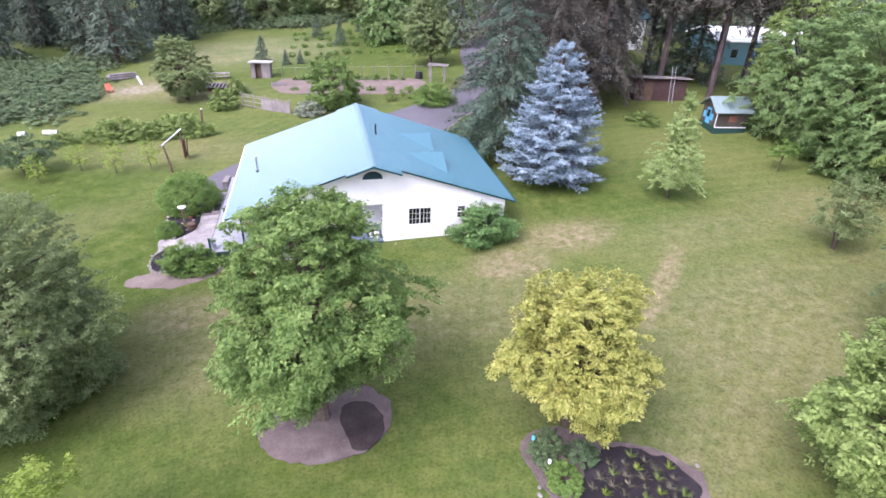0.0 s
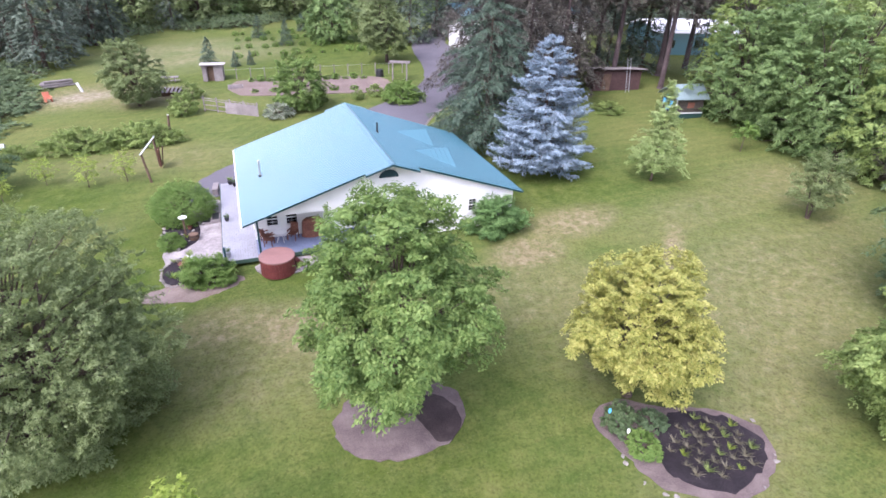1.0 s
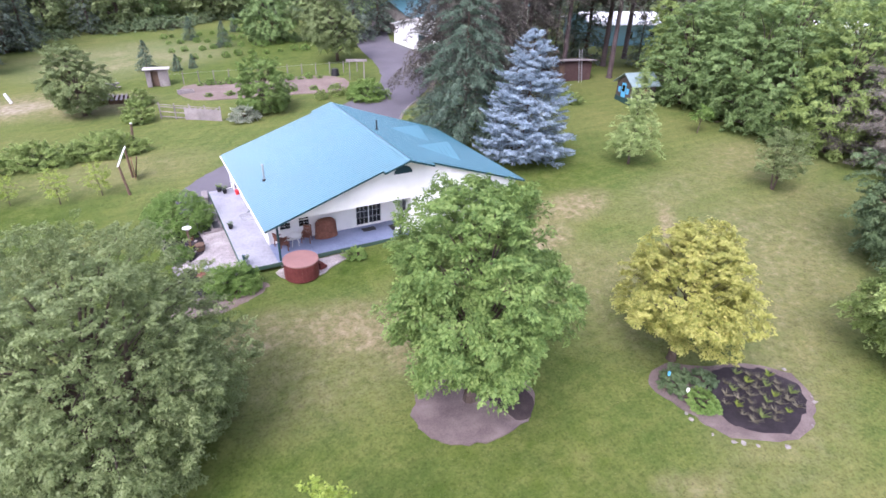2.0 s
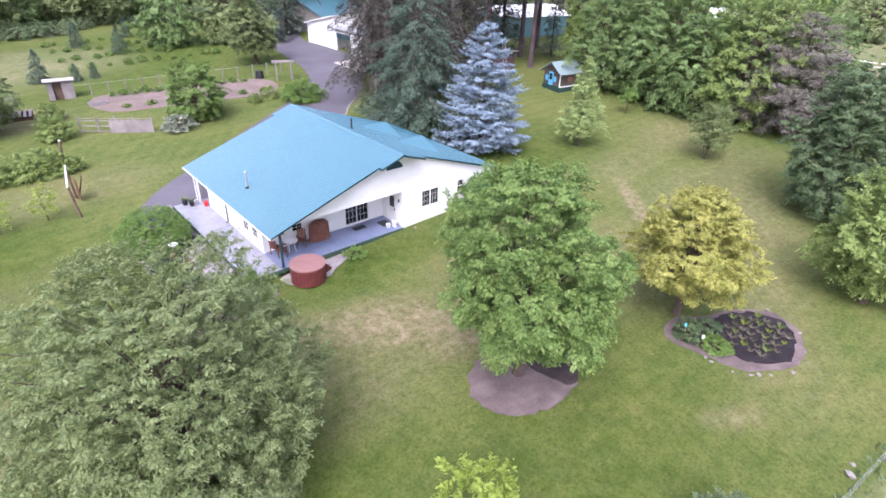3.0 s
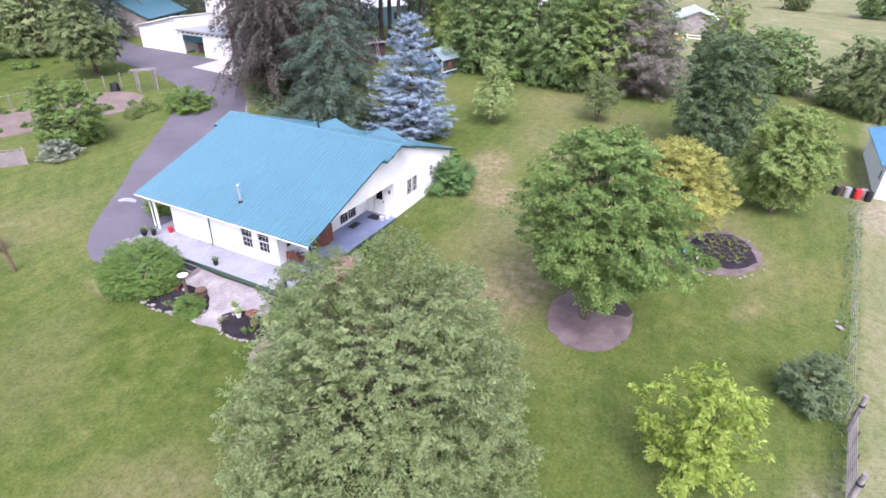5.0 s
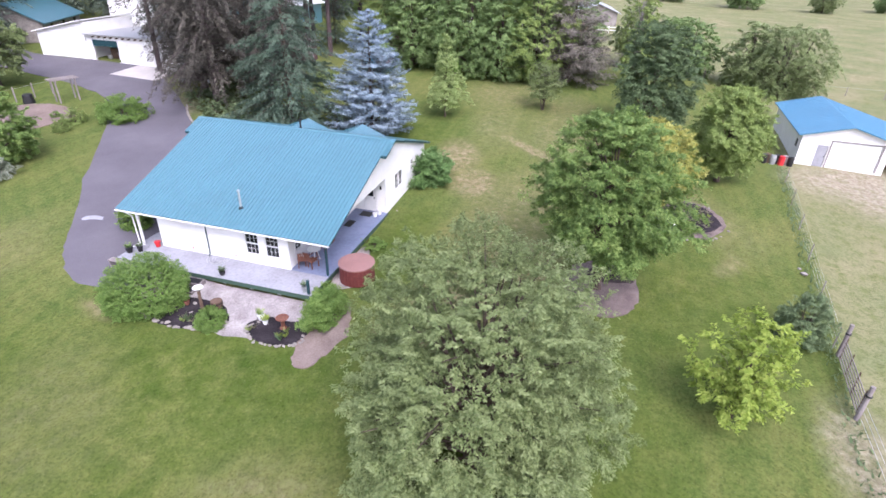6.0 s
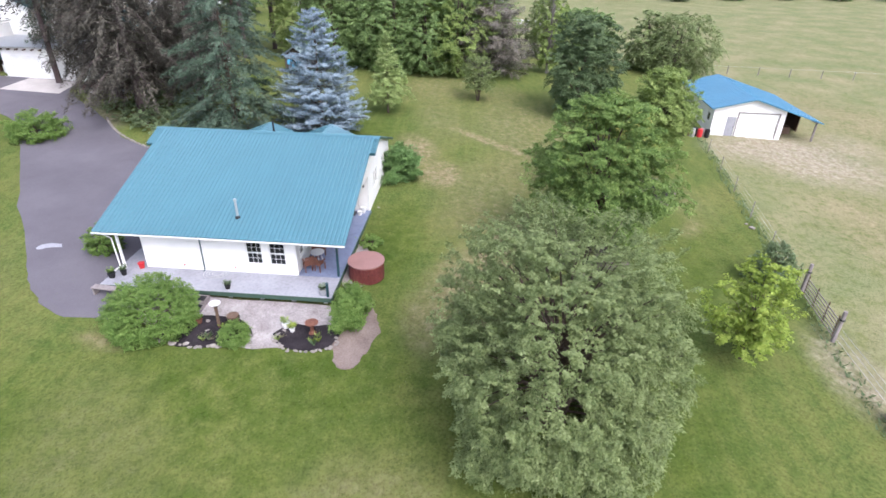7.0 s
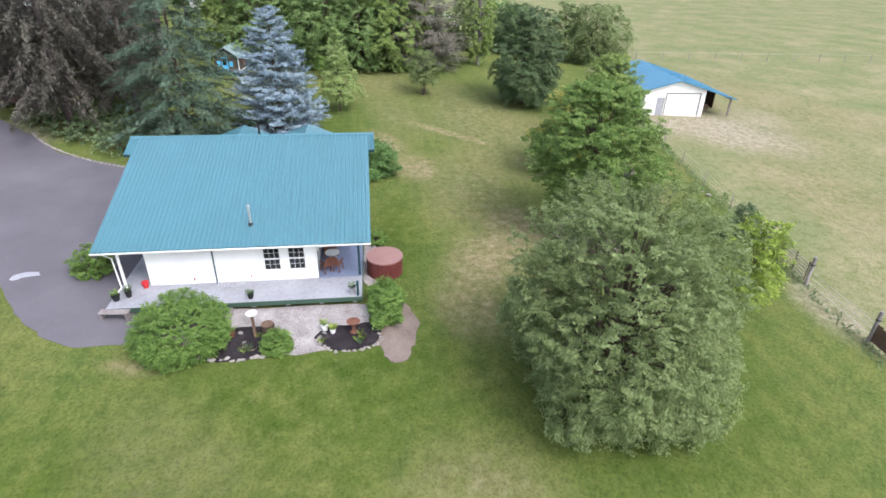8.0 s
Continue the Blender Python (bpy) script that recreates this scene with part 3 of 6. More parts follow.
def build_land():
    xs, ys = spread_axis(-46, 62, 0.5, 2200), spread_axis(-26, 112, 0.5, 2200)
    X, Y = np.meshgrid(xs, ys, indexing="ij")
    Z = ground_z(X, Y)
    Z = Z + 0.05 * np.sin(X * 0.6 + 1.3 * np.sin(Y * 0.31)) * np.sin(Y * 0.45) * 0.6
    v = np.stack([X, Y, Z], -1).reshape(-1, 3)
    nx, ny = X.shape
    i = (np.arange(nx - 1)[:, None] * ny + np.arange(ny - 1)[None, :]).ravel()
    me = np_mesh("ground", v, np.stack([i, i + ny, i + ny + 1, i + 1], 1), LAWN)
    fence = 7.2 - 0.104 * X
    field = np.clip((fence - Y) / 0.8, 0, 1) * (X < 60) + np.clip((X - 56) / 3, 0, 1) * 0.95 * (Y < 45)
    field = np.maximum(np.clip(field, 0, 1), 0.75 * oval(X, Y, -10, 103, 15, 14))
    dry = np.zeros_like(X)
    for x, y, rx, ry, turn, k in ((16, 31.5, 4, 2, 10, 0.8), (11, 28.8, 2.6, 1.8, 0, 1), (19, 25, 6, 0.8, 48, 0.9), (12, 21, 6, 6, 20, 0.35),
                                  (0.5, 23.2, 4, 2.4, 0, 0.8), (-2.6, 25.6, 4, 2.4, -30, 0.9), (-7, 27.5, 3, 2, 0, 0.6), (4.9, 11.2, 1.8, 0.6, 150, 0.55), (-17, 40, 5, 3, 30, 0.2), (-13, 54, 9, 4, 0, 0.3), (26, 30, 8, 3, 10, 0.3),
                                  (33, 24, 6, 3, 0, 0.3), (23, 21, 11, 6, 20, 0.42), (7, 25, 8, 4, 0, 0.4), (-6, 24, 5, 4, 0, 0.35), (36, 31, 7, 5, 0, 0.35), (14, 14, 9, 3, 30, 0.35), (-22, 80, 8, 6, 20, 0.7), (-14, 76, 6, 5, 0, 0.6), (-21, 29, 5, 3.5, 0, 0.6),
                                  (-10.6, 43.2, 1.4, 0.5, 80, 0.7), (21, -6, 14, 9, 0, 0.35), (30, -16, 18, 6, 20, 0.5), (5, -3, 10, 5, 0, 0.45)):
        dry = np.maximum(dry, k * oval(X, Y, x, y, rx, ry, turn))
    bare = np.zeros_like(X)
    for x, y, rx, ry, turn, k in ((22.0, -1.8, 4.5, 6.5, 8, 1.0), (19, -3.5, 5, 5, 30, 0.85), (18, -6, 5, 4, 0, 0.6), (24, -9, 4, 3, 0, 0.5), (-22, 79.5, 4, 2.4, 0, 0.7), (-13.5, 78, 3, 3, 0, 0.5), (-9, 8, 3.5, 1.6, 0, 0.6),
                                  (19, 61.5, 1.5, 4, -40, 0.5)):
        bare = np.maximum(bare, k * oval(X, Y, x, y, rx, ry, turn))
    # lusher turf; ovals round willow, maples and spruce also paint in their shade
    lush_shade = np.zeros_like(X)
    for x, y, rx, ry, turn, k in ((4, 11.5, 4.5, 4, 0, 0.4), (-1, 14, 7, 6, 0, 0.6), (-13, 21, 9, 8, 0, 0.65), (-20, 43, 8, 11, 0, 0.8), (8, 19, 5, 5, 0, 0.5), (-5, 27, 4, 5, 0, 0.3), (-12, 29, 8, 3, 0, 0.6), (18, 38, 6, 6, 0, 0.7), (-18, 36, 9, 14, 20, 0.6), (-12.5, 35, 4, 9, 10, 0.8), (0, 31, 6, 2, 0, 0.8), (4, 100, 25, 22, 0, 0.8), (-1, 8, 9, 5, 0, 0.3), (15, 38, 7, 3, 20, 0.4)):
        lush_shade = np.maximum(lush_shade, k * oval(X, Y, x, y, rx, ry, turn))
    for name, a in (("field", field), ("dry", dry), ("bare", bare), ("lush_shade", lush_shade)):
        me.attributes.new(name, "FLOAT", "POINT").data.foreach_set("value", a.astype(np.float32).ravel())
    me.polygons.foreach_set("use_smooth", np.ones(len(me.polygons), bool))
    return tagged(new("ground", me), "mown green lawn with dry patches, rising gently", "ground", kind="structure")


build_land()

# ---------------------------------------------------------------- drive, beds and pads
ground_patch("road", smooth_outline([(-8.9, 43.2), (-9.0, 46.5), (-7.6, 48.8), (-4.4, 51.7), (4.8, 59), (13.0, 65.3), (17.5, 70), (20.6, 79), (23, 92), (29, 104), (33, 110), (36, 108), (31, 98),
                                     (28.8, 90), (29, 80), (28.8, 71), (25.2, 69), (18, 60.6), (13.8, 56.2), (11.5, 51), (8, 46.2), (0, 45.4), (-5, 45.8), (-6.6, 44.5)], 6),
             ASPHALT, 0.035, "faded purple-grey asphalt driveway curving past the house", "driveway", 1.6, 0.28)
ground_patch("apron", [(24.4, 69.6), (28.8, 70.2), (28.8, 76), (24.6, 76.2)], CONCRETE, 0.06, "pale concrete apron before the garage doors", "apron", 2)
ground_patch("gravel_pad", smooth_outline([(-6.8, 33), (-6.8, 38), (-6.8, 43), (-8.6, 43), (-9.8, 40), (-10.3, 37), (-10.3, 35.3), (-9.2, 33.2), (-8, 32.8)], 5), GRAVEL, 0.04, "pale gravel pad beside the deck", "gravel", 0.8, 0.1)
ground_patch("tub_pad", smooth_outline([(-4.7, 31.75), (-3.9, 31.5), (-2.8, 31.4), (-2.0, 31.9), (-0.9, 32.4), (-0.9, 33.0), (-4.9, 33.0)], 5), GRAVEL, 0.05, "pale gravel pad under the hot tub", "patio", 0.8, 0.1)
ground_patch("mulch_ring", [(-0.2 + 2.75 * math.cos(a), 18.7 + 2.15 * math.sin(a)) for a in np.linspace(0, 2 * math.pi, 48, endpoint=False)], MULCH, 0.05, "brown bark mulch ring round the maple", "mulch", 0.6, 0.25)
ground_patch("mulch_hole", smooth_outline([(0.5, 19.2), (1.5, 19.4), (2.2, 18.4), (1.9, 17.3), (1.0, 16.9), (0.5, 18)], 5), DAMP, 0.075, "dark damp hollow in the bark mulch", "mulch", 0.6, 0.2)
ground_patch("flower_bed", smooth_outline([(7.3, 15.9), (7.5, 13.9), (8.0, 12.2), (10.2, 10.8), (12.4, 11.3), (13.6, 12.9), (12.6, 14.5), (10.6, 15.4), (8.9, 16.4)], 6), MULCH, 0.04, "oval flower bed with a brown mulch rim", "flower bed", 0.6, 0.2)
ground_patch("flower_bed_middle", smooth_outline([(8.8, 13.8), (8.7, 12.3), (10.2, 11.15), (12.2, 11.6), (13.2, 12.9), (12.3, 14.3), (10.5, 15.0)], 6), DARK_MULCH, 0.07, "black mulch in the middle of the flower bed", "mulch", 0.6, 0.3)
ground_patch("planting_bed", smooth_outline([(-8.4, 37.4), (-8.4, 40), (-9.6, 41), (-10.6, 39.5), (-10.4, 37.6), (-9.6, 36.4)], 5), DARK_MULCH, 0.06, "dark planting bed edged with stones", "flower bed", 0.6, 0.15)
ground_patch("planting_bed", smooth_outline([(-8.7, 35.0), (-8.4, 33.4), (-8.6, 32.2), (-9.9, 32.5), (-10.3, 34.0), (-9.7, 35.2)], 5), DARK_MULCH, 0.06, "dark planting bed edged with stones", "flower bed", 0.6, 0.15)
ground_patch("bare_earth", smooth_outline([(-6.0, 31.3), (-7.2, 30.75), (-8.4, 30.35), (-9.9, 30.6), (-11.0, 31.0), (-11.1, 31.8), (-9.6, 32.3), (-7.4, 32.5), (-6.0, 32.2)], 6), EARTH, 0.03, "bare brown earth round the corner bush", "earth", 0.6, 0.3)
ground_patch("pale_stain", smooth_outline([(-3.3, 51.75), (-2.8, 51.2), (-2.85, 50.5), (-3.1, 50.3), (-3.15, 50.9), (-3.5, 51.4)], 4), DECK, 0.042, "pale worn patch on the asphalt drive", "stain", 0.5, 0.2)
ground_patch("vegetable_plot", smooth_outline([(-4.4, 80), (-4.2, 73), (4.7, 69.8), (12.3, 68.6), (13.4, 75), (5, 78.4)], 4), SOIL, 0.05, "tilled brown vegetable plot", "garden plot", 1.5, 0.4)


# ---------------------------------------------------------------- the white house with the teal metal roof
RX, RZ = 3.3, 5.1                      # ridge
WX, EX, EZ = -5.48, 12.45, 2.1         # eaves
S0, S1, N0, N1 = 32.56, 32.2, 46.16, 46.58
FLOOR = -0.31
KW, KE = (RZ - EZ) / (RX - WX), (RZ - EZ) / (EX - RX)


def roof_z(x):
    return RZ - (KW * (RX - x) if x < RX else KE * (x - RX))


house = thing("house", pose(0, 0, 0), "white single-storey house with a teal metal gable roof", "house")


def window(parent, axis, face, u0, u1, z0, z1, cols, rows, label, split="h"):
    """A window set in its opening: white frame, two dark sashes and their bars."""
    out = -1
    def put(ua, ub, za, zb, d0, d1):
        lo, hi = sorted((face + out * d1, face + out * d0))
        return (lo, hi, ua, ub, za, zb) if axis == "x" else (ua, ub, lo, hi, za, zb)
    f = 0.055
    w = part("window", boxes(put(u0, u0 + f, z0, z1, -0.1, 0.02), put(u1 - f, u1, z0, z1, -0.1, 0.02), put(u0 + f, u1 - f, z0, z0 + f, -0.1, 0.02), put(u0 + f, u1 - f, z1 - f, z1, -0.1, 0.02)), TRIM, parent, label)
    part("sill", boxes(put(u0 - 0.05, u1 + 0.05, z0 - 0.05, z0 - 0.002, -0.02, 0.05)), TRIM, w)
    um, zm = (u0 + u1) / 2, (z0 + z1) / 2
    halves = [(u0 + f, u1 - f, z0 + f, zm - 0.025), (u0 + f, u1 - f, zm + 0.025, z1 - f)] if split == "h" else [(u0 + f, um - 0.025, z0 + f, z1 - f), (um + 0.025, u1 - f, z0 + f, z1 - f)]
    part("rail", boxes(put(u0 + f, u1 - f, zm - 0.025, zm + 0.025, -0.08, 0.005)) if split == "h" else boxes(put(um - 0.025, um + 0.025, z0 + f, z1 - f, -0.08, 0.005)), TRIM, w)
    for a, b, c, d in halves:
        part("pane", boxes(put(a, b, c, d, -0.075, -0.06)), GLASS, w)
        plain = False
        for k in range(1, 1 if plain else cols):
            u = a + (b - a) * k / cols
            part("glazing_bar", boxes(put(u - 0.007, u + 0.007, c, d, -0.058, -0.045)), TRIM, w)
        for k in range(1, 1 if plain else rows):
            z = c + (d - c) * k / rows
            part("glazing_bar", boxes(put(a, b, z - 0.007, z + 0.007, -0.044, -0.032)), TRIM, w)
    return w


T = 0.16
WEST_HOLES = [(36.02, 36.92, 0.26, 1.66), (37.3, 38.2, 0.26, 1.66)]
SOUTH_HOLES = [(5.5, 7.02, 0.62, 1.86), (8.68, 9.3, 0.92, 1.86)]
BACK_HOLES = [(-4.1, -3.35, 0.45, 1.45), (-2.9, -2.15, 0.45, 1.45), (0.9, 2.75, FLOOR + 0.05, 1.68)]
JAMB_HOLES = [(33.95, 34.85, FLOOR + 0.04, 1.75)]
BASE = -0.95
WW, EW, NW_, SW_ = -4.82, 11.95, 45.6, 33.2
part("wall", holed_wall(bmesh.new(), "x", WW, T, 35.5, 44.05, FLOOR - 0.3, roof_z(WW) - 0.14, WEST_HOLES), SIDING, house)
part("wall", holed_wall(bmesh.new(), "y", SW_, T, 3.9, EW - T, BASE, 1.9, SOUTH_HOLES), SIDING, house)
part("wall", holed_wall(bmesh.new(), "y", 35.5, T, WW + T, 3.9, FLOOR - 0.3, 2.3, BACK_HOLES), SIDING, house)
part("wall", holed_wall(bmesh.new(), "x", 3.9, T, SW_ + T, 35.5, FLOOR - 0.3, 2.3, JAMB_HOLES), SIDING, house)
part("wall", holed_wall(bmesh.new(), "x", EW - T, T, SW_, NW_, BASE, roof_z(EW) - 0.16), SIDING, house)
part("wall", holed_wall(bmesh.new(), "y", 44.05 - T, T, WW + T, 0.4, FLOOR - 0.3, 2.2), SIDING, house)
part("wall", holed_wall(bmesh.new(), "y", NW_ - T, T, 0.4, EW - T, BASE, 1.9), SIDING, house)
part("wall", holed_wall(bmesh.new(), "x", 0.4, T, 44.05, NW_ - T, FLOOR - 0.3, 2.3), SIDING, house)
under = 0.15
xw = RX - (RZ - under - 2.21) / KW
part("gable", prism(bmesh.new(), [(xw, 2.21), (3.9, 2.21), (3.9, 1.9), (EW - T, 1.9), (EW - T, roof_z(EW - T) - under), (RX, RZ - under), ], "y", SW_, SW_ + T), SIDING, house)
part("gable", prism(bmesh.new(), [(xw, 2.21), (0.4, 2.21), (0.4, 1.9), (EW - T, 1.9), (EW - T, roof_z(EW - T) - under), (RX, RZ - under), ], "y", NW_ - T, NW_), SIDING, house)
part("porch_ceiling", boxes((xw + 0.1, 3.9, SW_ + T, 35.5, 2.215, 2.26)), TRIM, house)
part("corner_board", boxes((3.84, 3.9, SW_ - 0.015, SW_ + 0.1, FLOOR, 2.2)), TRIM, house)
part("corner_board", boxes((WW - 0.015, WW + 0.08, 35.42, 35.5, FLOOR, 2.2)), TRIM, house)
for u0, u1, z0, z1 in WEST_HOLES:
    window(house, "x", WW, u0, u1, z0, z1, 3, 2, "double-hung window with a white frame")
window(house, "y", SW_, *SOUTH_HOLES[0], 3, 3, "wide sliding window with white bars", "v")
window(house, "y", SW_, *SOUTH_HOLES[1], 2, 2, "small double-hung window")
for h in BACK_HOLES[:2]:
    window(house, "y", 35.5, *h, 2, 2, "porch window with a white frame")
window(house, "y", 35.5, *BACK_HOLES[2], 3, 4, "sliding patio door with white bars", "v")
door = part("door", boxes((3.93, 3.98, 33.98, 34.82, FLOOR + 0.05, 1.72), bevel=0.008), TRIM, house, "white panelled side door")
part("pane", boxes((3.915, 3.927, 34.15, 34.65, 0.75, 1.55)), GLASS, door)
part("handle", boxes((3.86, 3.925, 34.05, 34.1, 0.6, 0.7)), BLACK, door)
# half-round louvred vent in the gable
vent = part("gable_vent", prism(bmesh.new(), [(RX + 0.62 * math.cos(a), 3.93 + 0.5 * math.sin(a)) for a in np.linspace(0, math.pi, 15)], "y", SW_ - 0.03, SW_ - 0.004), BLACK, house, "half-round dark louvred vent")
for k in range(6):
    z = 3.99 + 0.075 * k
    w = 0.60 * math.sqrt(max(0.02, 1 - ((z - 3.93) / 0.5) ** 2))
    part("louvre", prism(bmesh.new(), [(SW_ - 0.06, z - 0.02), (SW_ - 0.032, z + 0.02), (SW_ - 0.032, z + 0.005), (SW_ - 0.06, z - 0.035)], "x", RX - w, RX + w), DARK_TRIM, vent)
# downpipe and porch posts
part("downpipe", tube(bmesh.new(), [(WW - 0.06, 40.68, 1.75), (WW - 0.06, 40.7, -0.2), (WW - 0.2, 40.7, -0.28)], [0.035] * 3, 6), DARK_TRIM, house)
part("post", boxes((-4.74, -4.62, 33.17, 33.29, FLOOR + 0.004, 2.12), bevel=0.012), DARK_TRIM, house, "dark green corner post of the porch")
part("post", boxes((-5.15, -5.03, 45.1, 45.22, FLOOR + 0.004, 1.98), bevel=0.012), TRIM, house, "white corner post of the entry porch")
part("post", boxes((-0.8, -0.68, 45.3, 45.42, FLOOR + 0.004, 3.4), bevel=0.012), TRIM, house)
part("downpipe", tube(bmesh.new(), [(-5.35, 45.9, 2.0), (-5.2, 45.4, 1.6), (-5.2, 45.35, -0.15), (-5.6, 45.5, -0.25)], [0.04] * 4, 6), TRIM, house)
part("wall_lamp", boxes((3.82, 3.898, 33.5, 33.62, 1.35, 1.6), bevel=0.02), BLACK, house)


def slope_slab(bm, xa, xb, y0, y1, up=0.0, thick=0.12):
    za, zb = roof_z(xa) + up, roof_z(xb) + up
    return prism(bm, [(xa, za), (xb, zb), (xb, zb - thick), (xa, za - thick)], "y", y0, y1)


def metal_sheet(xa, xb, width, up=0.008, ribs=4):
    """One roofing sheet at y = 0, from xa to xb down the slope, with raised ribs."""
    bm = bmesh.new()
    def z(x):
        return roof_z(x) + up
    prof = []
    step = width / ribs
    for k in range(ribs):
        o = k * step
        prof += [(o, 0), (o + step - 0.092, 0), (o + step - 0.064, 0.05), (o + step - 0.028, 0.05)]
    prof += [(width, 0)]
    a = [bm.verts.new((xa, p, z(xa) + q)) for p, q in prof]
    b = [bm.verts.new((xb, p, z(xb) + q)) for p, q in prof]
    for i in range(len(prof) - 1):
        bm.faces.new([a[i], a[i + 1], b[i + 1], b[i]])
    return bm


NX0, NX1 = 1.68, 5.0
roof = part("roof", slope_slab(slope_slab(slope_slab(slope_slab(bmesh.new(), WX, NX0, S0, N0), NX0, RX, S1, N1), RX, NX1, S1, N1), NX1, EX, 32.9, N0), DARK_TRIM, house, "teal ribbed metal roof with dark edge")


def lay_sheets(xa, xb, y0, y1, tag):
    n = max(1, round((y1 - y0) / 0.92))
    w = (y1 - y0) / n
    me = finish(metal_sheet(xa, xb, w), "sheet", ROOF)
    for k in range(n):
        ob = part("sheet", me, ROOF, roof)
        ob.location = (0, y0 + k * w, 0)


lay_sheets(WX - 0.03, RX, S0 - 0.02, N0 + 0.02, "w")
lay_sheets(EX + 0.03, RX, 32.88, N0 + 0.02, "e")
lay_sheets(NX0, RX, S1 - 0.02, S0 - 0.02, "prow")
lay_sheets(NX0, RX, N0 + 0.02, N1 + 0.02, "prow")
lay_sheets(NX1, RX, S1 - 0.02, 32.88, "prow")
lay_sheets(NX1, RX, N0 + 0.02, N1 + 0.02, "prow")
part("ridge_cap", prism(bmesh.new(), [(RX - 0.2, roof_z(RX - 0.2) + 0.045), (RX, RZ + 0.06), (RX + 0.2, roof_z(RX + 0.2) + 0.045), (RX, RZ + 0.035)], "y", S1 - 0.03, N1 + 0.03), ROOF, roof)
part("gutter", prism(bmesh.new(), [(WX - 0.11, EZ - 0.02), (WX - 0.035, EZ - 0.02), (WX - 0.035, EZ - 0.10), (WX - 0.09, EZ - 0.10)], "y", S0 - 0.02, N0 + 0.02), TRIM, roof, "white eaves gutter")
part("gutter", prism(bmesh.new(), [(EX + 0.16, EZ - 0.02), (EX + 0.035, EZ - 0.02), (EX + 0.035, EZ - 0.14), (EX + 0.12, EZ - 0.14)], "y", 32.9, N0 + 0.02), DARK_TRIM, roof, "dark eaves gutter")


def dormer(yc, xf, zr, xi, half):
    """A low gable that grows out of the slope: two sheeted faces and a small front."""
    zf = roof_z(xf) - 0.02
    bm = bmesh.new()
    a, b = bm.verts.new((xi, yc, zr)), bm.verts.new((xf, yc, zr))
    for sgn in (-1, 1):
        c = bm.verts.new((xf, yc + sgn * half, zf + 0.03))
        bm.faces.new([a, b, c] if sgn > 0 else [a, c, b])
    d = part("dormer", bm, ROOF, roof, "low teal gable on the roof slope")
    part("dormer_front", prism(bmesh.new(), [(yc - half + 0.05, zf), (yc + half - 0.05, zf), (yc, zr - 0.03)], "x", xf - 0.12, xf - 0.06), TRIM, d)
    for sgn in (-1, 1):
        for k in range(1, 8):
            f = k / 8
            x0 = xi + (xf - xi) * f
            p, q = Vector((x0, yc, zr + 0.008)), Vector((xf, yc, zr + 0.008)).lerp(Vector((xf, yc + sgn * half, zf + 0.04)), 1)
            foot = Vector((x0, yc, zr)).lerp(Vector((x0, yc + sgn * half * f, roof_z(x0) + 0.03)), 1)
            part("rib", tube(bmesh.new(), [p, foot], [0.016, 0.016], 4), ROOF, d)
    return d


dormer(41.1, 8.3, 4.25, 5.9, 2.0)
dormer(36.75, 8.4, 4.25, 5.9, 2.0)


def roof_pipe(x, y, h, r, mat, cap, label):
    p = part("vent_pipe", tube(bmesh.new(), [(x, y, roof_z(x) - 0.05), (x, y, roof_z(x) + h)], [r, r], 10), mat, roof, label)
    part("flashing", tube(bmesh.new(), [(x, y, roof_z(x) - 0.02), (x, y, roof_z(x) + 0.10), (x, y, roof_z(x) + 0.14)], [r * 2.2, r * 1.8, r * 1.05], 10), BLACK, p)
    if cap:
        part("cap", tube(bmesh.new(), [(x, y, roof_z(x) + h + 0.01), (x, y, roof_z(x) + h + 0.08), (x, y, roof_z(x) + h + 0.14)], [r * 1.6, r * 1.6, r * 0.6], 10), mat, p)


roof_pipe(-4.0, 38.72, 1.02, 0.065, GALV, True, "galvanised stove pipe with a cap")
roof_pipe(4.13, 39.3, 0.72, 0.06, BLACK, False, "black vent pipe")

# deck
deck = thing("deck", pose(0, 0, 0), "grey painted plank deck along the house", "deck")


def planks(x0, x1, y0, y1, along, mat, width=0.14):
    """Boards laid side by side with open joints."""
    n = max(1, round(((y1 - y0) if along == "x" else (x1 - x0)) / width))
    for k in range(n):
        if along == "x":
            a = y0 + (y1 - y0) * k / n
            b = y0 + (y1 - y0) * (k + 1) / n - 0.008
            r = (x0, x1, a, b, FLOOR - 0.035, FLOOR)
        else:
            a = x0 + (x1 - x0) * k / n
            b = x0 + (x1 - x0) * (k + 1) / n - 0.008
            r = (a, b, y0, y1, FLOOR - 0.035, FLOOR)
        part("plank", boxes(r), mat, deck)


part("frame", boxes((-6.8, -4.9, 33.14, 45.5, FLOOR - 0.2, FLOOR - 0.04), (-4.9, 3.85, 33.14, 35.4, FLOOR - 0.2, FLOOR - 0.04)), BROWN_WOOD, deck)
part("fascia", boxes((-6.88, -6.84, 33.06, 45.6, FLOOR - 0.24, FLOOR - 0.002)), DECK_EDGE, deck, "dark green edge board")
part("fascia", boxes((-6.84, 3.88, 33.06, 33.1, FLOOR - 0.24, FLOOR - 0.002)), DECK_EDGE, deck, "dark green edge board")
for k in range(8):
    part("pier", boxes((-6.6, -6.4, 33.4 + 1.7 * k, 33.6 + 1.7 * k, -1.15, FLOOR - 0.2)), CONCRETE, deck)
    part("pier", boxes((-4.7 + 1.15 * k, -4.5 + 1.15 * k, 33.3, 33.5, -1.1, FLOOR - 0.2)), CONCRETE, deck)


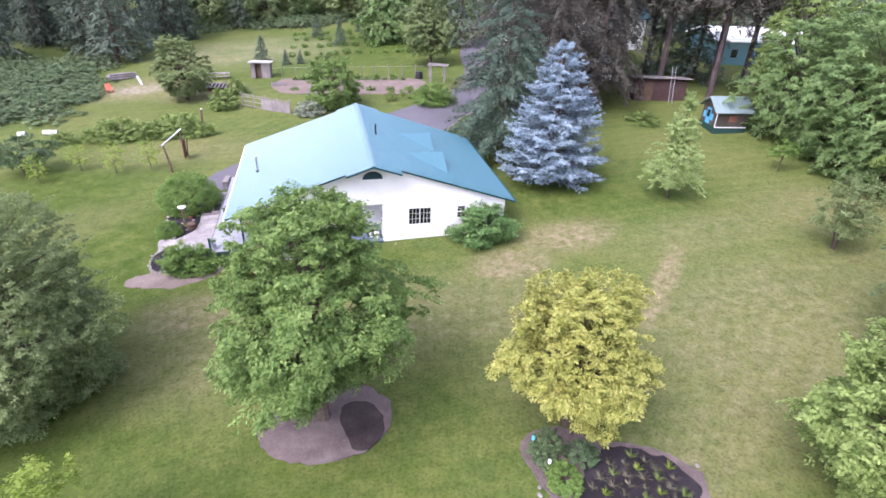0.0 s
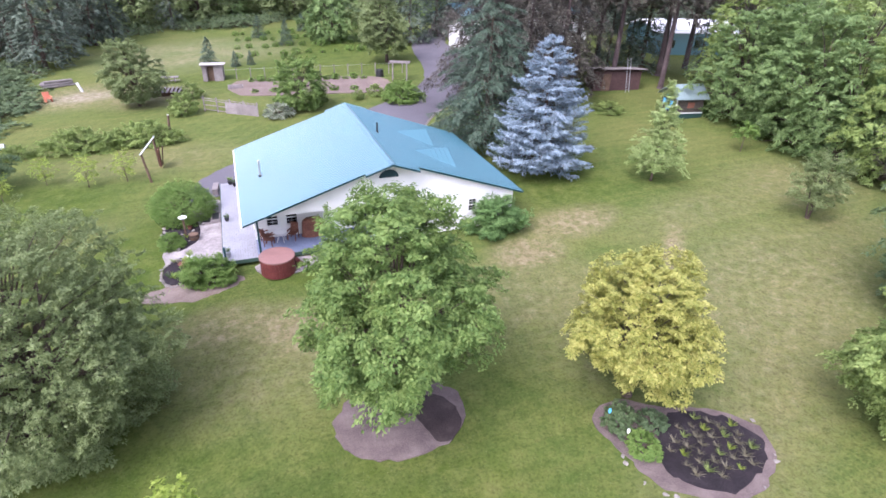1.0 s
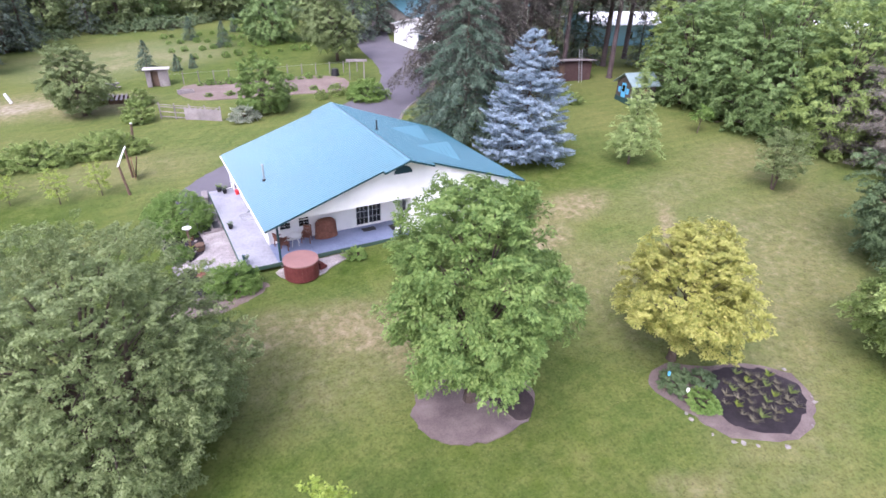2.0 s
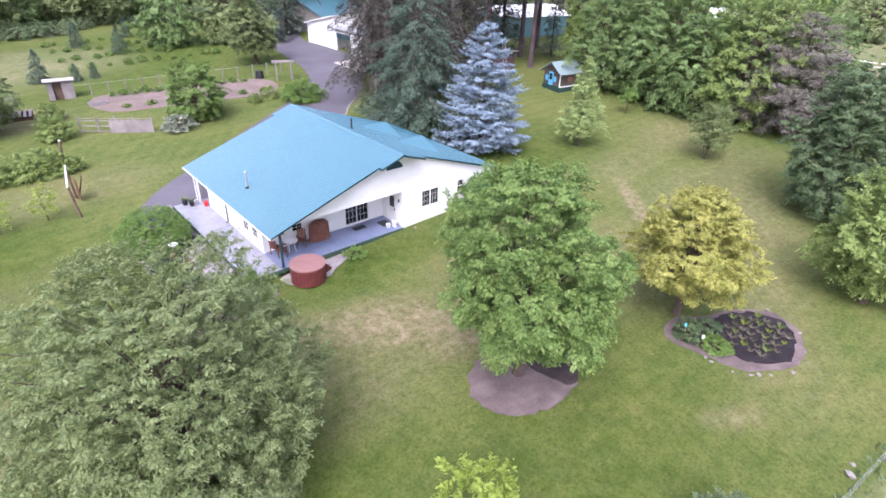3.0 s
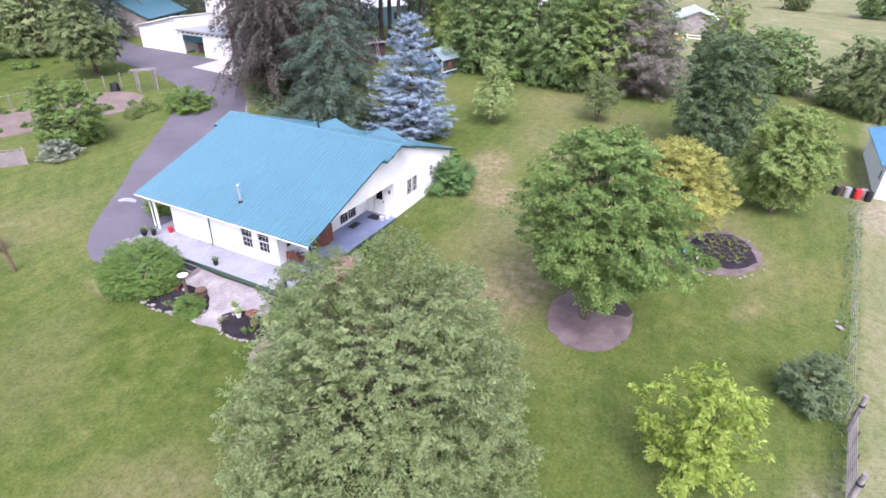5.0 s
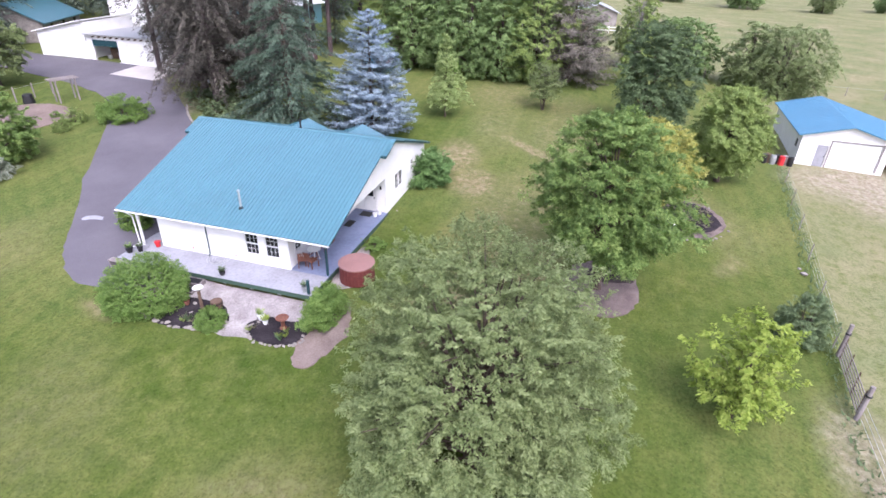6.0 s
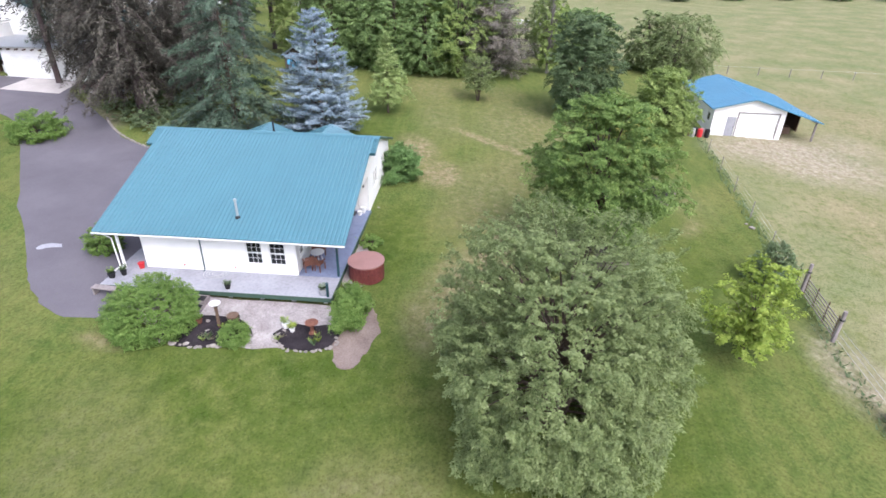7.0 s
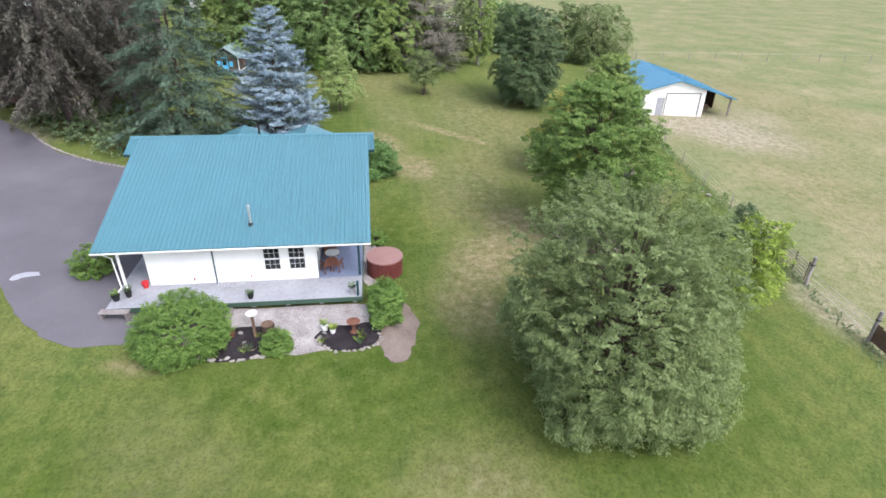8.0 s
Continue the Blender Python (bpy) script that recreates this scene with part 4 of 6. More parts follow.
# ---------------------------------------------------------------- trees round the house
leafy_tree("maple_tree", -0.3, 18.9, 9.8, 3.4, L_MAPLE, "full green maple standing in a bark mulch ring", seed=3, clear=2.65, sprays=1500, per=66, size=0.074, length=0.62, width=0.36, uneven=0.55, trunk=0.24, limbs=60, profile=lambda t: dome_profile(t) ** 1.25)
leafy_tree("golden_maple_tree", 9.55, 16.6, 6.75, 2.75, L_YELLOW, "golden-leaved maple beside the flower bed", seed=5, clear=1.9, sprays=1200, per=58, size=0.066, length=0.5, width=0.3, uneven=0.5, trunk=0.18, limbs=50)
leafy_tree("willow_tree", -13.6, 22.5, 8.9, 4.6, L_WILLOW, "broad silver-green willow standing on the lawn", seed=8, clear=0.1, sprays=4300, per=46, size=0.06, length=0.62, width=0.22, uneven=0.27, trunk=0.2, profile=lambda t: dome_profile(t) ** 0.8, stems=3, slim=0.42, limbs=110, droop=0.15, deep=0.5, grain=1.1)
leafy_tree("young_tree", -8.4, 12.95, 5.4, 1.75, L_BRIGHT, "young bright green tree on the lawn", seed=11, clear=0.9, sprays=230, per=42, size=0.085, length=0.75, width=0.24, uneven=0.5, trunk=0.07, deep=0.85, droop=0.15, limbs=40)
leafy_tree("pale_tree", 18.5, 10.5, 7.7, 2.75, L_PALE, "pale green tree near the fence", seed=13, clear=1.3, sprays=1000, per=56, size=0.084, length=0.9, width=0.32, trunk=0.2, uneven=0.4, limbs=50)
leafy_tree("dark_tree", 29.0, 16.0, 10.0, 3.75, L_DARK, "dense dark green tree beside the lawn", seed=14, clear=0.7, sprays=1100, per=62, size=0.095, length=0.95, width=0.42, trunk=0.25, uneven=0.45)
leafy_tree("grey_willow_tree", 52, -0.5, 8.6, 5.0, L_WILLOW, "grey-green willow behind the barn", seed=15, clear=0.3, sprays=900, per=60, size=0.12, length=1.5, width=0.36, droop=0.7, trunk=0.3, stems=2, slim=0.35, uneven=0.42)
needle_tree("blue_spruce_tree", 17.9, 40.2, 10.7, 4.15, L_BLUE, "silvery blue spruce beside the house", seed=21, clear=0.35, layers=24, around=17, twigs=9, per=17, size=0.115, rise=-0.02, droop=-0.16, power=0.62, width=0.34, slim=0.34, ragged=0.16, plump=0.45, hang=0.05)
needle_tree("dark_spruce_tree", 16.2, 47.4, 15.0, 5.2, L_SPRUCE, "tall dark green spruce beside the drive", seed=22, clear=0.3, layers=22, around=13, twigs=9, per=20, size=0.13, rise=0.12, droop=0.3, power=0.55, width=0.36, ragged=0.26, slim=0.32, plump=0.45, hang=0.14)
leafy_tree("small_tree", 25.55, 35.5, 7.8, 2.05, L_LIME, "small pyramid-shaped light green tree", seed=24, clear=1.3, sprays=480, per=60, size=0.06, length=0.65, width=0.25, trunk=0.09, uneven=0.35, deep=0.7, droop=0.1, profile=lambda t: (1 - t) ** 0.75 + 0.04)
leafy_tree("plum_tree", 31.9, 26.5, 4.8, 2.0, L_WILLOW, "thin vase-shaped plum tree on the lawn", seed=25, clear=1.3, sprays=300, per=36, size=0.07, length=0.7, width=0.22, trunk=0.06, stems=3, deep=0.9, droop=0.0, uneven=0.4)
leafy_tree("sapling", 37.3, 38.1, 3.0, 1.0, L_BUSH, "thin staked sapling on the lawn", seed=26, limbs=9, clear=1.3, sprays=50, per=26, size=0.1, length=0.5, width=0.2, trunk=0.04)

# bushes at the house
bush("round_bush", -9.3, 41.25, 2.5, 2.2, L_BUSH, "large clipped round bush beside the gravel", seed=31, sprays=1500, per=36, size=0.04, length=0.4, uneven=0.08)
bush("small_bush", -9.9, 37.0, 1.05, 0.75, L_BUSH, "small round bush in the planting bed", seed=32, sprays=320, per=40, size=0.034, uneven=0.08)
bush("corner_bush", -7.7, 31.9, 1.9, 0.85, L_BUSH, "leafy bush at the corner of the deck", seed=33, sprays=520, per=46, size=0.05, squash=(1.75, 0.95), length=0.5, uneven=0.3)
bush("lilac_bush", 10.2, 32.0, 2.6, 1.65, L_LILAC, "dark leafy bush against the white wall", seed=34, sprays=420, per=52, size=0.068, length=0.75, squash=(1.15, 0.85), uneven=0.5)
bush("fence_bush", -1.5, 8.9, 2.6, 1.2, L_THICKET, "grey-green bush beside the fence", seed=35, sprays=330, per=44, size=0.055, uneven=0.4)
bush("entry_bush", -3.0, 47.7, 1.7, 1.0, L_BUSH, "leafy green bush beside the entry porch", seed=37, sprays=180, per=34, size=0.07)
bush("low_plant", -0.3, 32.3, 0.7, 0.7, L_BUSH, "low leafy plant along the porch", "plant", seed=36, sprays=90, per=26, size=0.06, uneven=0.4)
planks(-6.84, -4.84, 33.1, 45.55, "y", DECK)
planks(-4.84, 3.88, 33.1, 35.48, "x", DECK_BLUE)
planks(-4.84, 0.38, 44.07, 45.55, "x", DECK)

# ---------------------------------------------------------------- porch and deck things
def hot_tub(x, y, r, z0, z1):
    t = thing("hot_tub", pose(x, y, z0), "round redwood hot tub with a brown lid on a gravel pad", "hot tub")
    h = z1 - z0
    n = 30
    stave = bmesh.new()
    w = 2 * math.pi * r / n
    box(stave, r - 0.04, r, -w / 2 + 0.004, w / 2 - 0.004, 0, h - 0.1, 0.006)
    me = finish(stave, "stave", TUB_SIDE)
    for k in range(n):
        part("stave", me, TUB_SIDE, t).rotation_euler = (0, 0, 2 * math.pi * k / n)
    part("shell", tube(bmesh.new(), [(0, 0, 0.02), (0, 0, h - 0.1)], [r - 0.045] * 2, 30), SHADE, t)
    part("lid", tube(bmesh.new(), [(0, 0, h - 0.1), (0, 0, h - 0.08), (0, 0, h - 0.01), (0, 0, h)], [r + 0.02, r + 0.04, r + 0.04, r], 40), TUB_LID, t, "brown padded vinyl lid")
    part("lid_fold", boxes((-r * 0.98, r * 0.98, -0.025, 0.025, h, h + 0.008)), TUB_LID, t)
    s = part("step", boxes((r + 0.04, r + 0.5, -0.45, 0.45, 0, 0.22), (r + 0.04, r + 0.28, -0.45, 0.45, 0.22, 0.45), bevel=0.01), TUB_SIDE, t)
    s.rotation_euler = (0, 0, radians(20))


hot_tub(-3.85, 31.85, 0.98, gz(-3.85, 31.85) + 0.05, 0.36)


def porch_chair(x, y, turn):
    t = thing("porch_chair", pose(x, y, FLOOR, 0, 0, turn), "red-brown slatted porch chair", "chair", "chairs round the porch table")
    for sx_ in (-0.26, 0.26):
        for sy_ in (-0.24, 0.24):
            part("leg", boxes((sx_ - 0.025, sx_ + 0.025, sy_ - 0.025, sy_ + 0.025, 0.002, 0.42 if sy_ < 0 else 0.6)), RUST, t)
        part("arm", boxes((sx_ - 0.045, sx_ + 0.045, -0.3, 0.28, 0.6, 0.63)), RUST, t)
    for k in range(5):
        part("seat_slat", boxes((-0.25, 0.25, -0.26 + 0.105 * k, -0.17 + 0.105 * k, 0.42, 0.445)), RUST, t)
    for k in range(5):
        part("back_slat", prism(bmesh.new(), [(0.24, 0.44), (0.27, 0.44), (0.40, 1.02), (0.37, 1.02)], "x", -0.25 + 0.103 * k, -0.163 + 0.103 * k), RUST, t)
    return t


porch_chair(-4.1, 34.5, 70)
porch_chair(-2.6, 34.9, -30)
porch_chair(-4.2, 35.0, 120)
tb = thing("porch_table", pose(-3.35, 34.75, FLOOR), "small round white porch table", "table")
part("tabletop", tube(bmesh.new(), [(0, 0, 0.68), (0, 0, 0.69), (0, 0, 0.71)], [0.38, 0.4, 0.4], 20), WHITE, tb)
for k in range(4):
    a = k * math.pi / 2 + 0.5
    part("leg", tube(bmesh.new(), [(0.3 * math.cos(a), 0.3 * math.sin(a), 0.002), (0.16 * math.cos(a), 0.16 * math.sin(a), 0.68)], [0.02, 0.02], 6), WHITE, tb)
gr = thing("covered_grill", pose(-1.3, 35.0, FLOOR), "barbecue grill under a brown fabric cover", "grill")
part("cover", tube(bmesh.new(), [(0, 0, 0.05), (0, 0, 0.3), (0, 0, 0.75), (0, 0, 1.1), (0, 0, 1.28), (0, 0, 1.33)], [0.66, 0.62, 0.6, 0.58, 0.42, 0.15], 14), RUST, gr).scale = (1.15, 0.55, 1)
part("hem", tube(bmesh.new(), [(0, 0, 0.004), (0, 0, 0.05)], [0.5, 0.5], 12), BLACK, gr).scale = (1.15, 0.5, 1)


def simple_pot(name, x, y, z, r, h, mat, label, plant=None, seed=1):
    t = thing(name, pose(x, y, z), label, "pot")
    part("pot", tube(bmesh.new(), [(0, 0, 0.001), (0, 0, h * 0.8), (0, 0, h * 0.82), (0, 0, h)], [r * 0.72, r * 0.95, r * 1.06, r * 1.06], 14), mat, t)
    if plant:
        rng = np.random.default_rng(seed)
        n = 90
        a = rng.random(n) * 6.283
        d = np.stack([np.cos(a), np.sin(a), 0.5 + rng.random(n)], 1)
        c = np.array((0, 0, h)) + d * (0.06 + 0.15 * rng.random((n, 1)))
        v, f = leaf_faces(rng, c, np.stack([-np.cos(a) * 0.4, -np.sin(a) * 0.4, np.ones(n)], 1), np.full(n, 0.085), 0.25, d)
        part("leaves", np_mesh("leaves", v, f, plant), plant, t)
    return t


simple_pot("fern_pot", -6.5, 38.7, FLOOR, 0.15, 0.22, BLACK, "fern in a dark pot on the deck", L_DARK, 2)
simple_pot("grey_pot", -6.55, 33.6, FLOOR, 0.17, 0.36, GALV, "grey pot at the corner of the deck", L_DARK, 3)
simple_pot("red_bucket", -5.0, 44.25, FLOOR, 0.17, 0.34, RED, "red plastic bucket on the deck")
simple_pot("white_bucket", 3.5, 33.55, FLOOR, 0.19, 0.4, WHITE, "white bucket on the porch")
simple_pot("white_bucket", 3.1, 33.7, FLOOR, 0.16, 0.28, WHITE, "low white bucket on the porch")
simple_pot("black_pot", -6.1, 45.3, FLOOR, 0.2, 0.3, BLACK, "dark pot with a plant near the entry", L_BUSH, 5)
simple_pot("black_pot", -5.8, 44.8, FLOOR, 0.16, 0.3, BLACK, "dark pot with a plant near the entry", L_DARK, 6)
tagged(new("door_mat", finish(boxes((1.1, 2.0, 34.6, 35.1, FLOOR + 0.004, FLOOR + 0.02)), "door_mat", BLACK)), "dark rubber mat before the patio door", "mat")
tagged(new("door_mat", finish(boxes((2.9, 3.6, 34.0, 34.8, FLOOR + 0.004, FLOOR + 0.02)), "door_mat", BLACK)), "dark rubber mat before the side door", "mat")
pst = thing("deck_post", pose(-6.7, 33.3, FLOOR), "short dark post at the deck corner", "post")
part("shaft", boxes((-0.06, 0.06, -0.06, 0.06, 0.002, 0.8), bevel=0.012), DARK_TRIM, pst)
part("cap", boxes((-0.08, 0.08, -0.08, 0.08, 0.802, 0.85), bevel=0.02), DARK_TRIM, pst)
be = thing("garden_bench", pose(-7.2, 45.0, gz(-7.2, 45) + 0.04, 0, 0, 85), "weathered green-grey bench beside the entry", "bench")
part("seat", boxes((-0.7, 0.7, -0.2, 0.2, 0.4, 0.45), bevel=0.01), OLD_WOOD, be)
for k in (-0.6, 0.6):
    part("leg", boxes((k - 0.04, k + 0.04, -0.18, 0.18, 0, 0.4)), OLD_WOOD, be)

bb = thing("bird_bath", pose(-9.1, 38.1, gz(-9.1, 38.1) + 0.06), "white bird bath on a dark wooden post", "bird bath")
part("post", boxes((-0.06, 0.06, -0.06, 0.06, 0, 1.25), bevel=0.012), BROWN_WOOD, bb)
part("bowl", tube(bmesh.new(), [(0, 0, 1.25), (0, 0, 1.3), (0, 0, 1.42), (0, 0, 1.43), (0, 0, 1.34)], [0.08, 0.15, 0.27, 0.25, 0.08], 18), WHITE, bb)
b2 = thing("bird_bath", pose(-9.0, 33.5, gz(-9, 33.5) + 0.06), "rust-brown dish on a low pedestal", "bird bath")
part("pedestal", tube(bmesh.new(), [(0, 0, 0), (0, 0, 0.1), (0, 0, 0.55)], [0.2, 0.1, 0.09], 10), RUST, b2)
part("bowl", tube(bmesh.new(), [(0, 0, 0.55), (0, 0, 0.62), (0, 0, 0.63), (0, 0, 0.58)], [0.12, 0.33, 0.3, 0.1], 18), RUST, b2)
ps = thing("paving_steps", pose(-7.52, 40.15, gz(-7.52, 40.15) + 0.05), "grey timber-edged steps up to the deck", "steps")
part("tread", boxes((-0.62, -0.02, -0.62, 0.62, -0.1, 0.1), bevel=0.01), OLD_WOOD, ps)
part("tread", boxes((-0.02, 0.58, -0.62, 0.62, -0.1, 0.24), bevel=0.01), OLD_WOOD, ps)
part("infill", boxes((-0.54, -0.1, -0.54, 0.54, 0.1, 0.106), (0.06, 0.48, -0.54, 0.54, 0.24, 0.246)), BLACK, ps)


def stone_mesh(seed):
    bm = bmesh.new()
    bmesh.ops.create_icosphere(bm, subdivisions=1, radius=1)
    for v in bm.verts:
        v.co *= 0.8 + 0.45 * noise.noise(v.co * 1.3 + Vector((seed * 7.1, 0, 0)))
        v.co.z *= 0.65
    return finish(bm, "stone", STONE)


STONES = [stone_mesh(k) for k in range(5)]


def edging(name, pts, label, group):
    """Single stones set along a line."""
    for k, (x, y, r) in enumerate(pts):
        ob = new(name, STONES[k % 5])
        ob.matrix_world = pose(x, y, gz(x, y) + r * 0.25, 0, 0, k * 77) @ Matrix.Diagonal((r, r * 0.8, r * 0.8, 1))
        tagged(ob, label, "stone", group)


rng0 = np.random.default_rng(4)


def jitter(k):
    return float(rng0.normal() * k)


edging("edging_stone", [(-9.55 - 1.05 * math.sin(a) + jitter(0.06), 38.9 - 2.4 * math.cos(a) + jitter(0.06), 0.13 + 0.1 * rng0.random()) for a in np.linspace(-0.1, 2.7, 26)], "grey fieldstone edging the planting bed", "bed edging stones")
edging("edging_stone", [(-9.5 - 0.85 * math.sin(a) + jitter(0.05), 33.7 - 1.5 * math.cos(a) + jitter(0.05), 0.11 + 0.09 * rng0.random()) for a in np.linspace(-0.5, 3.5, 24)], "grey fieldstone edging the planting bed", "bed edging stones")
edging("bed_stone", [(10.4 - 3.15 * math.cos(a) + jitter(0.08), 13.4 - 2.7 * math.sin(a) + jitter(0.08), 0.09 + 0.11 * rng0.random() ** 2) for a in (-0.6, -0.2, -0.05, 0.3, 0.62, 0.7, 0.95, 1.3, 1.9, 2.4, 2.55, 3.2)], "pale fieldstone on the flower bed's rim", "flower bed stones")
edging("kerb_stone", [((1 - f) ** 2 * 18.6 + 2 * f * (1 - f) * 12.6 + f * f * 10.6, (1 - f) ** 2 * 60.9 + 2 * f * (1 - f) * 56.5 + f * f * 48.6, 0.2) for f in np.linspace(0, 1, 42)], "pale stone along the driveway edge", "kerb stones")
edging("loose_stone", [(-10.0, 36.2, 0.16), (-8.7, 38.9, 0.2), (-8.9, 37.5, 0.15), (-9.0, 34.9, 0.17), (-9.4, 38.6, 0.14), (5.3, 7.1, 0.3), (5.9, 7.2, 0.16), (-0.6, 33.0, 0.16), (4.6, 32.7, 0.14)], "loose pale fieldstone on the grass", "loose stones")


def tuft_mesh(seed, n, spread, h, mat, slim=0.12):
    rng = np.random.default_rng(seed)
    a = rng.random(n) * 6.283
    out = spread * (0.3 + 0.7 * rng.random(n))
    along = np.stack([np.cos(a) * out, np.sin(a) * out, h * (0.6 + 0.4 * rng.random(n))], 1)
    v, f = leaf_faces(rng, along * 0.5, np.stack([-np.sin(a), np.cos(a), 0.3 + 0 * a], 1), np.linalg.norm(along, axis=1) * 0.5, slim, along)
    return np_mesh("tuft", v, f, mat)


TUFTS = [tuft_mesh(1, 40, 0.3, 0.35, L_PALE, 0.1), tuft_mesh(2, 34, 0.26, 0.3, L_BRIGHT, 0.16), tuft_mesh(3, 40, 0.34, 0.28, L_STRAW, 0.08), tuft_mesh(4, 40, 0.3, 0.5, L_HEDGE, 0.12)]
for k in range(34):
    a, d = k * 2.399, math.sqrt((k + 0.5) / 34)
    x, y = 10.95 + 1.85 * d * math.cos(a), 13.0 + 1.45 * d * math.sin(a)
    ob = new("bed_plant", TUFTS[(2, 2, 0, 2, 2, 1)[k % 6]])
    s = 0.75 + 0.5 * rng0.random()
    ob.matrix_world = pose(x, y, gz(x, y) + 0.065, 0, 0, k * 50) @ Matrix.Diagonal((s, s, s, 1))
    tagged(ob, "clump of narrow leaves in black mulch", "plant", "flower bed plants")
for k in range(12):
    x, y = (-9.0 - 0.9 * rng0.random(), 32.6 + 2.4 * rng0.random()) if k < 6 else (-9.0 - 1.2 * rng0.random(), 37.6 + 2.6 * rng0.random())
    ob = new("bed_plant", TUFTS[k % 4])
    ob.matrix_world = pose(x, y, gz(x, y) + 0.055, 0, 0, k * 50)
    tagged(ob, "small leafy clump in the dark bed", "plant", "border plants")
bush("bed_shrub", 8.1, 15.2, 1.1, 0.75, L_DARK, "dark green shrub under the golden maple", seed=41, sprays=96, per=40, size=0.06)
bush("bed_shrub", 8.3, 13.9, 0.75, 0.7, L_BUSH, "bright green perennial in the flower bed", "plant", seed=42, sprays=96, per=36, size=0.06)
bush("bed_shrub", 9.5, 14.8, 0.7, 0.6, L_HEDGE, "low grey-green perennial in the flower bed", "plant", seed=43, sprays=80, per=36, size=0.06)
for x, y, h, m, lb in ((7.5, 15.2, 0.95, BLUE, "blue ornament on a stake under the golden maple"), (7.9, 14.4, 0.5, WHITE, "white ornament on a stake in the flower bed")):
    st = thing("garden_stake", pose(x, y, gz(x, y)), lb, "ornament")
    part("stake", tube(bmesh.new(), [(0, 0, 0), (0, 0, h)], [0.015] * 2, 6), BROWN_WOOD, st)
    part("finial", tube(bmesh.new(), [(0, 0, h), (0, 0, h + 0.08), (0, 0, h + 0.2), (0, 0, h + 0.25)], [0.02, 0.065, 0.065, 0.02], 10), m, st)


# ---------------------------------------------------------------- pasture fence, gate and barn
def field_line(x):
    return 7.2 - 0.104 * x


fence = thing("wire_fence", pose(0, 0, 0), "brown post and wire pasture fence", "fence")
xs_f = [20.3 - 4.4 * k for k in range(6)]
for x in xs_f:
    y = field_line(x)
    part("post", tube(bmesh.new(), [(x, y, gz(x, y) - 0.1), (x, y, gz(x, y) + 1.25)], [0.035, 0.03], 6), OLD_WOOD, fence)
for k in range(4):
    part("wire", tube(bmesh.new(), [(x, field_line(x), gz(x, field_line(x)) + 0.3 + 0.27 * k) for x in xs_f + [-2.2]], [0.004] * 7, 4), GALV, fence)
for x, y, h in ((-2.3, 7.3, 1.95), (-6.6, 7.75, 1.9), (-11.6, 8.0, 1.9)):
    gp = thing("gate_post", pose(x, y, gz(x, y) - 0.1, 2, 1, 15), "stout weathered wooden gate post", "post", "gate posts")
    part("shaft", tube(bmesh.new(), [(0, 0, 0), (0.01, 0, h * 0.5), (0, 0.02, h)], [0.11, 0.1, 0.095], 9), OLD_WOOD, gp)
    part("chain", tube(bmesh.new(), [(0, 0, h * 0.72), (0, 0, h * 0.76)], [0.135, 0.135], 9), BLACK, gp)
gate = thing("field_gate", pose(-2.5, 7.35, gz(-4, 7.5), 0, 0, 174), "brown wooden field gate between two posts", "gate")
for k in range(6):
    part("rail", boxes((0.05, 3.9, -0.015, 0.015, 0.15 + 0.19 * k, 0.2 + 0.19 * k)), OLD_WOOD, gate)
for x in (0.06, 1.3, 2.6, 3.8):
    part("stile", boxes((x, x + 0.09, 0.017, 0.045, 0.08, 1.32)), BROWN_WOOD, gate)
wood_fence = thing("rail_fence", pose(-6.8, 7.75, gz(-9, 8), 0, 0, 177), "wire fence ending in a short board panel", "fence")
for k in range(3):
    part("wire", tube(bmesh.new(), [(0.05, 0.02, 0.33 + 0.32 * k), (4.75, 0.02, 0.33 + 0.32 * k)], [0.008] * 2, 4), GALV, wood_fence)
for k in range(9):
    part("board", boxes((4.9 + 0.18 * k, 5.06 + 0.18 * k, -0.012, 0.012, 0.05, 1.05 + 0.05 * math.sin(k * 2.3))), BROWN_WOOD, wood_fence)
part("rail", boxes((4.8, 6.6, 0.014, 0.055, 0.5, 0.59)), BROWN_WOOD, wood_fence)

barn = thing("barn", pose(25.4, 0, 0, 0, 0, -2), "small white barn with a blue metal roof and open lean-to", "barn")
BX1, BY0, BY1, BZ = 11.0, -3.35, 3.35, -0.9


def barn_z(y):
    return 3.32 - (0.27 * (y + 0.1) if y > -0.1 else 0.30 * (-0.1 - y))


front = holed_wall(bmesh.new(), "x", 0, 0.15, BY0, BY1, BZ, 2.15, [(1.15, 2.0, -0.5, 1.45), (-2.75, 0.95, -0.5, 1.85)])
prism(front, [(BY0, 2.15), (BY1, 2.15), (BY1, barn_z(BY1) - 0.1), (-0.1, 3.2), (BY0, barn_z(BY0) - 0.1)], "x", 0, 0.15)
part("wall", front, SIDING, barn)
part("wall", holed_wall(bmesh.new(), "y", BY1 - 0.15, 0.15, 0.15, BX1 - 0.15, BZ, 2.2, [(0.9, 1.7, 0.7, 1.5)]), SIDING, barn)
part("wall", holed_wall(bmesh.new(), "y", BY0, 0.15, 0.15, BX1 - 0.15, BZ, 2.2), SIDING, barn)
part("wall", prism(bmesh.new(), [(BY0, BZ), (BY1, BZ), (BY1, barn_z(BY1) - 0.1), (-0.1, 3.2), (BY0, barn_z(BY0) - 0.1)], "x", BX1 - 0.15, BX1), SIDING, barn)
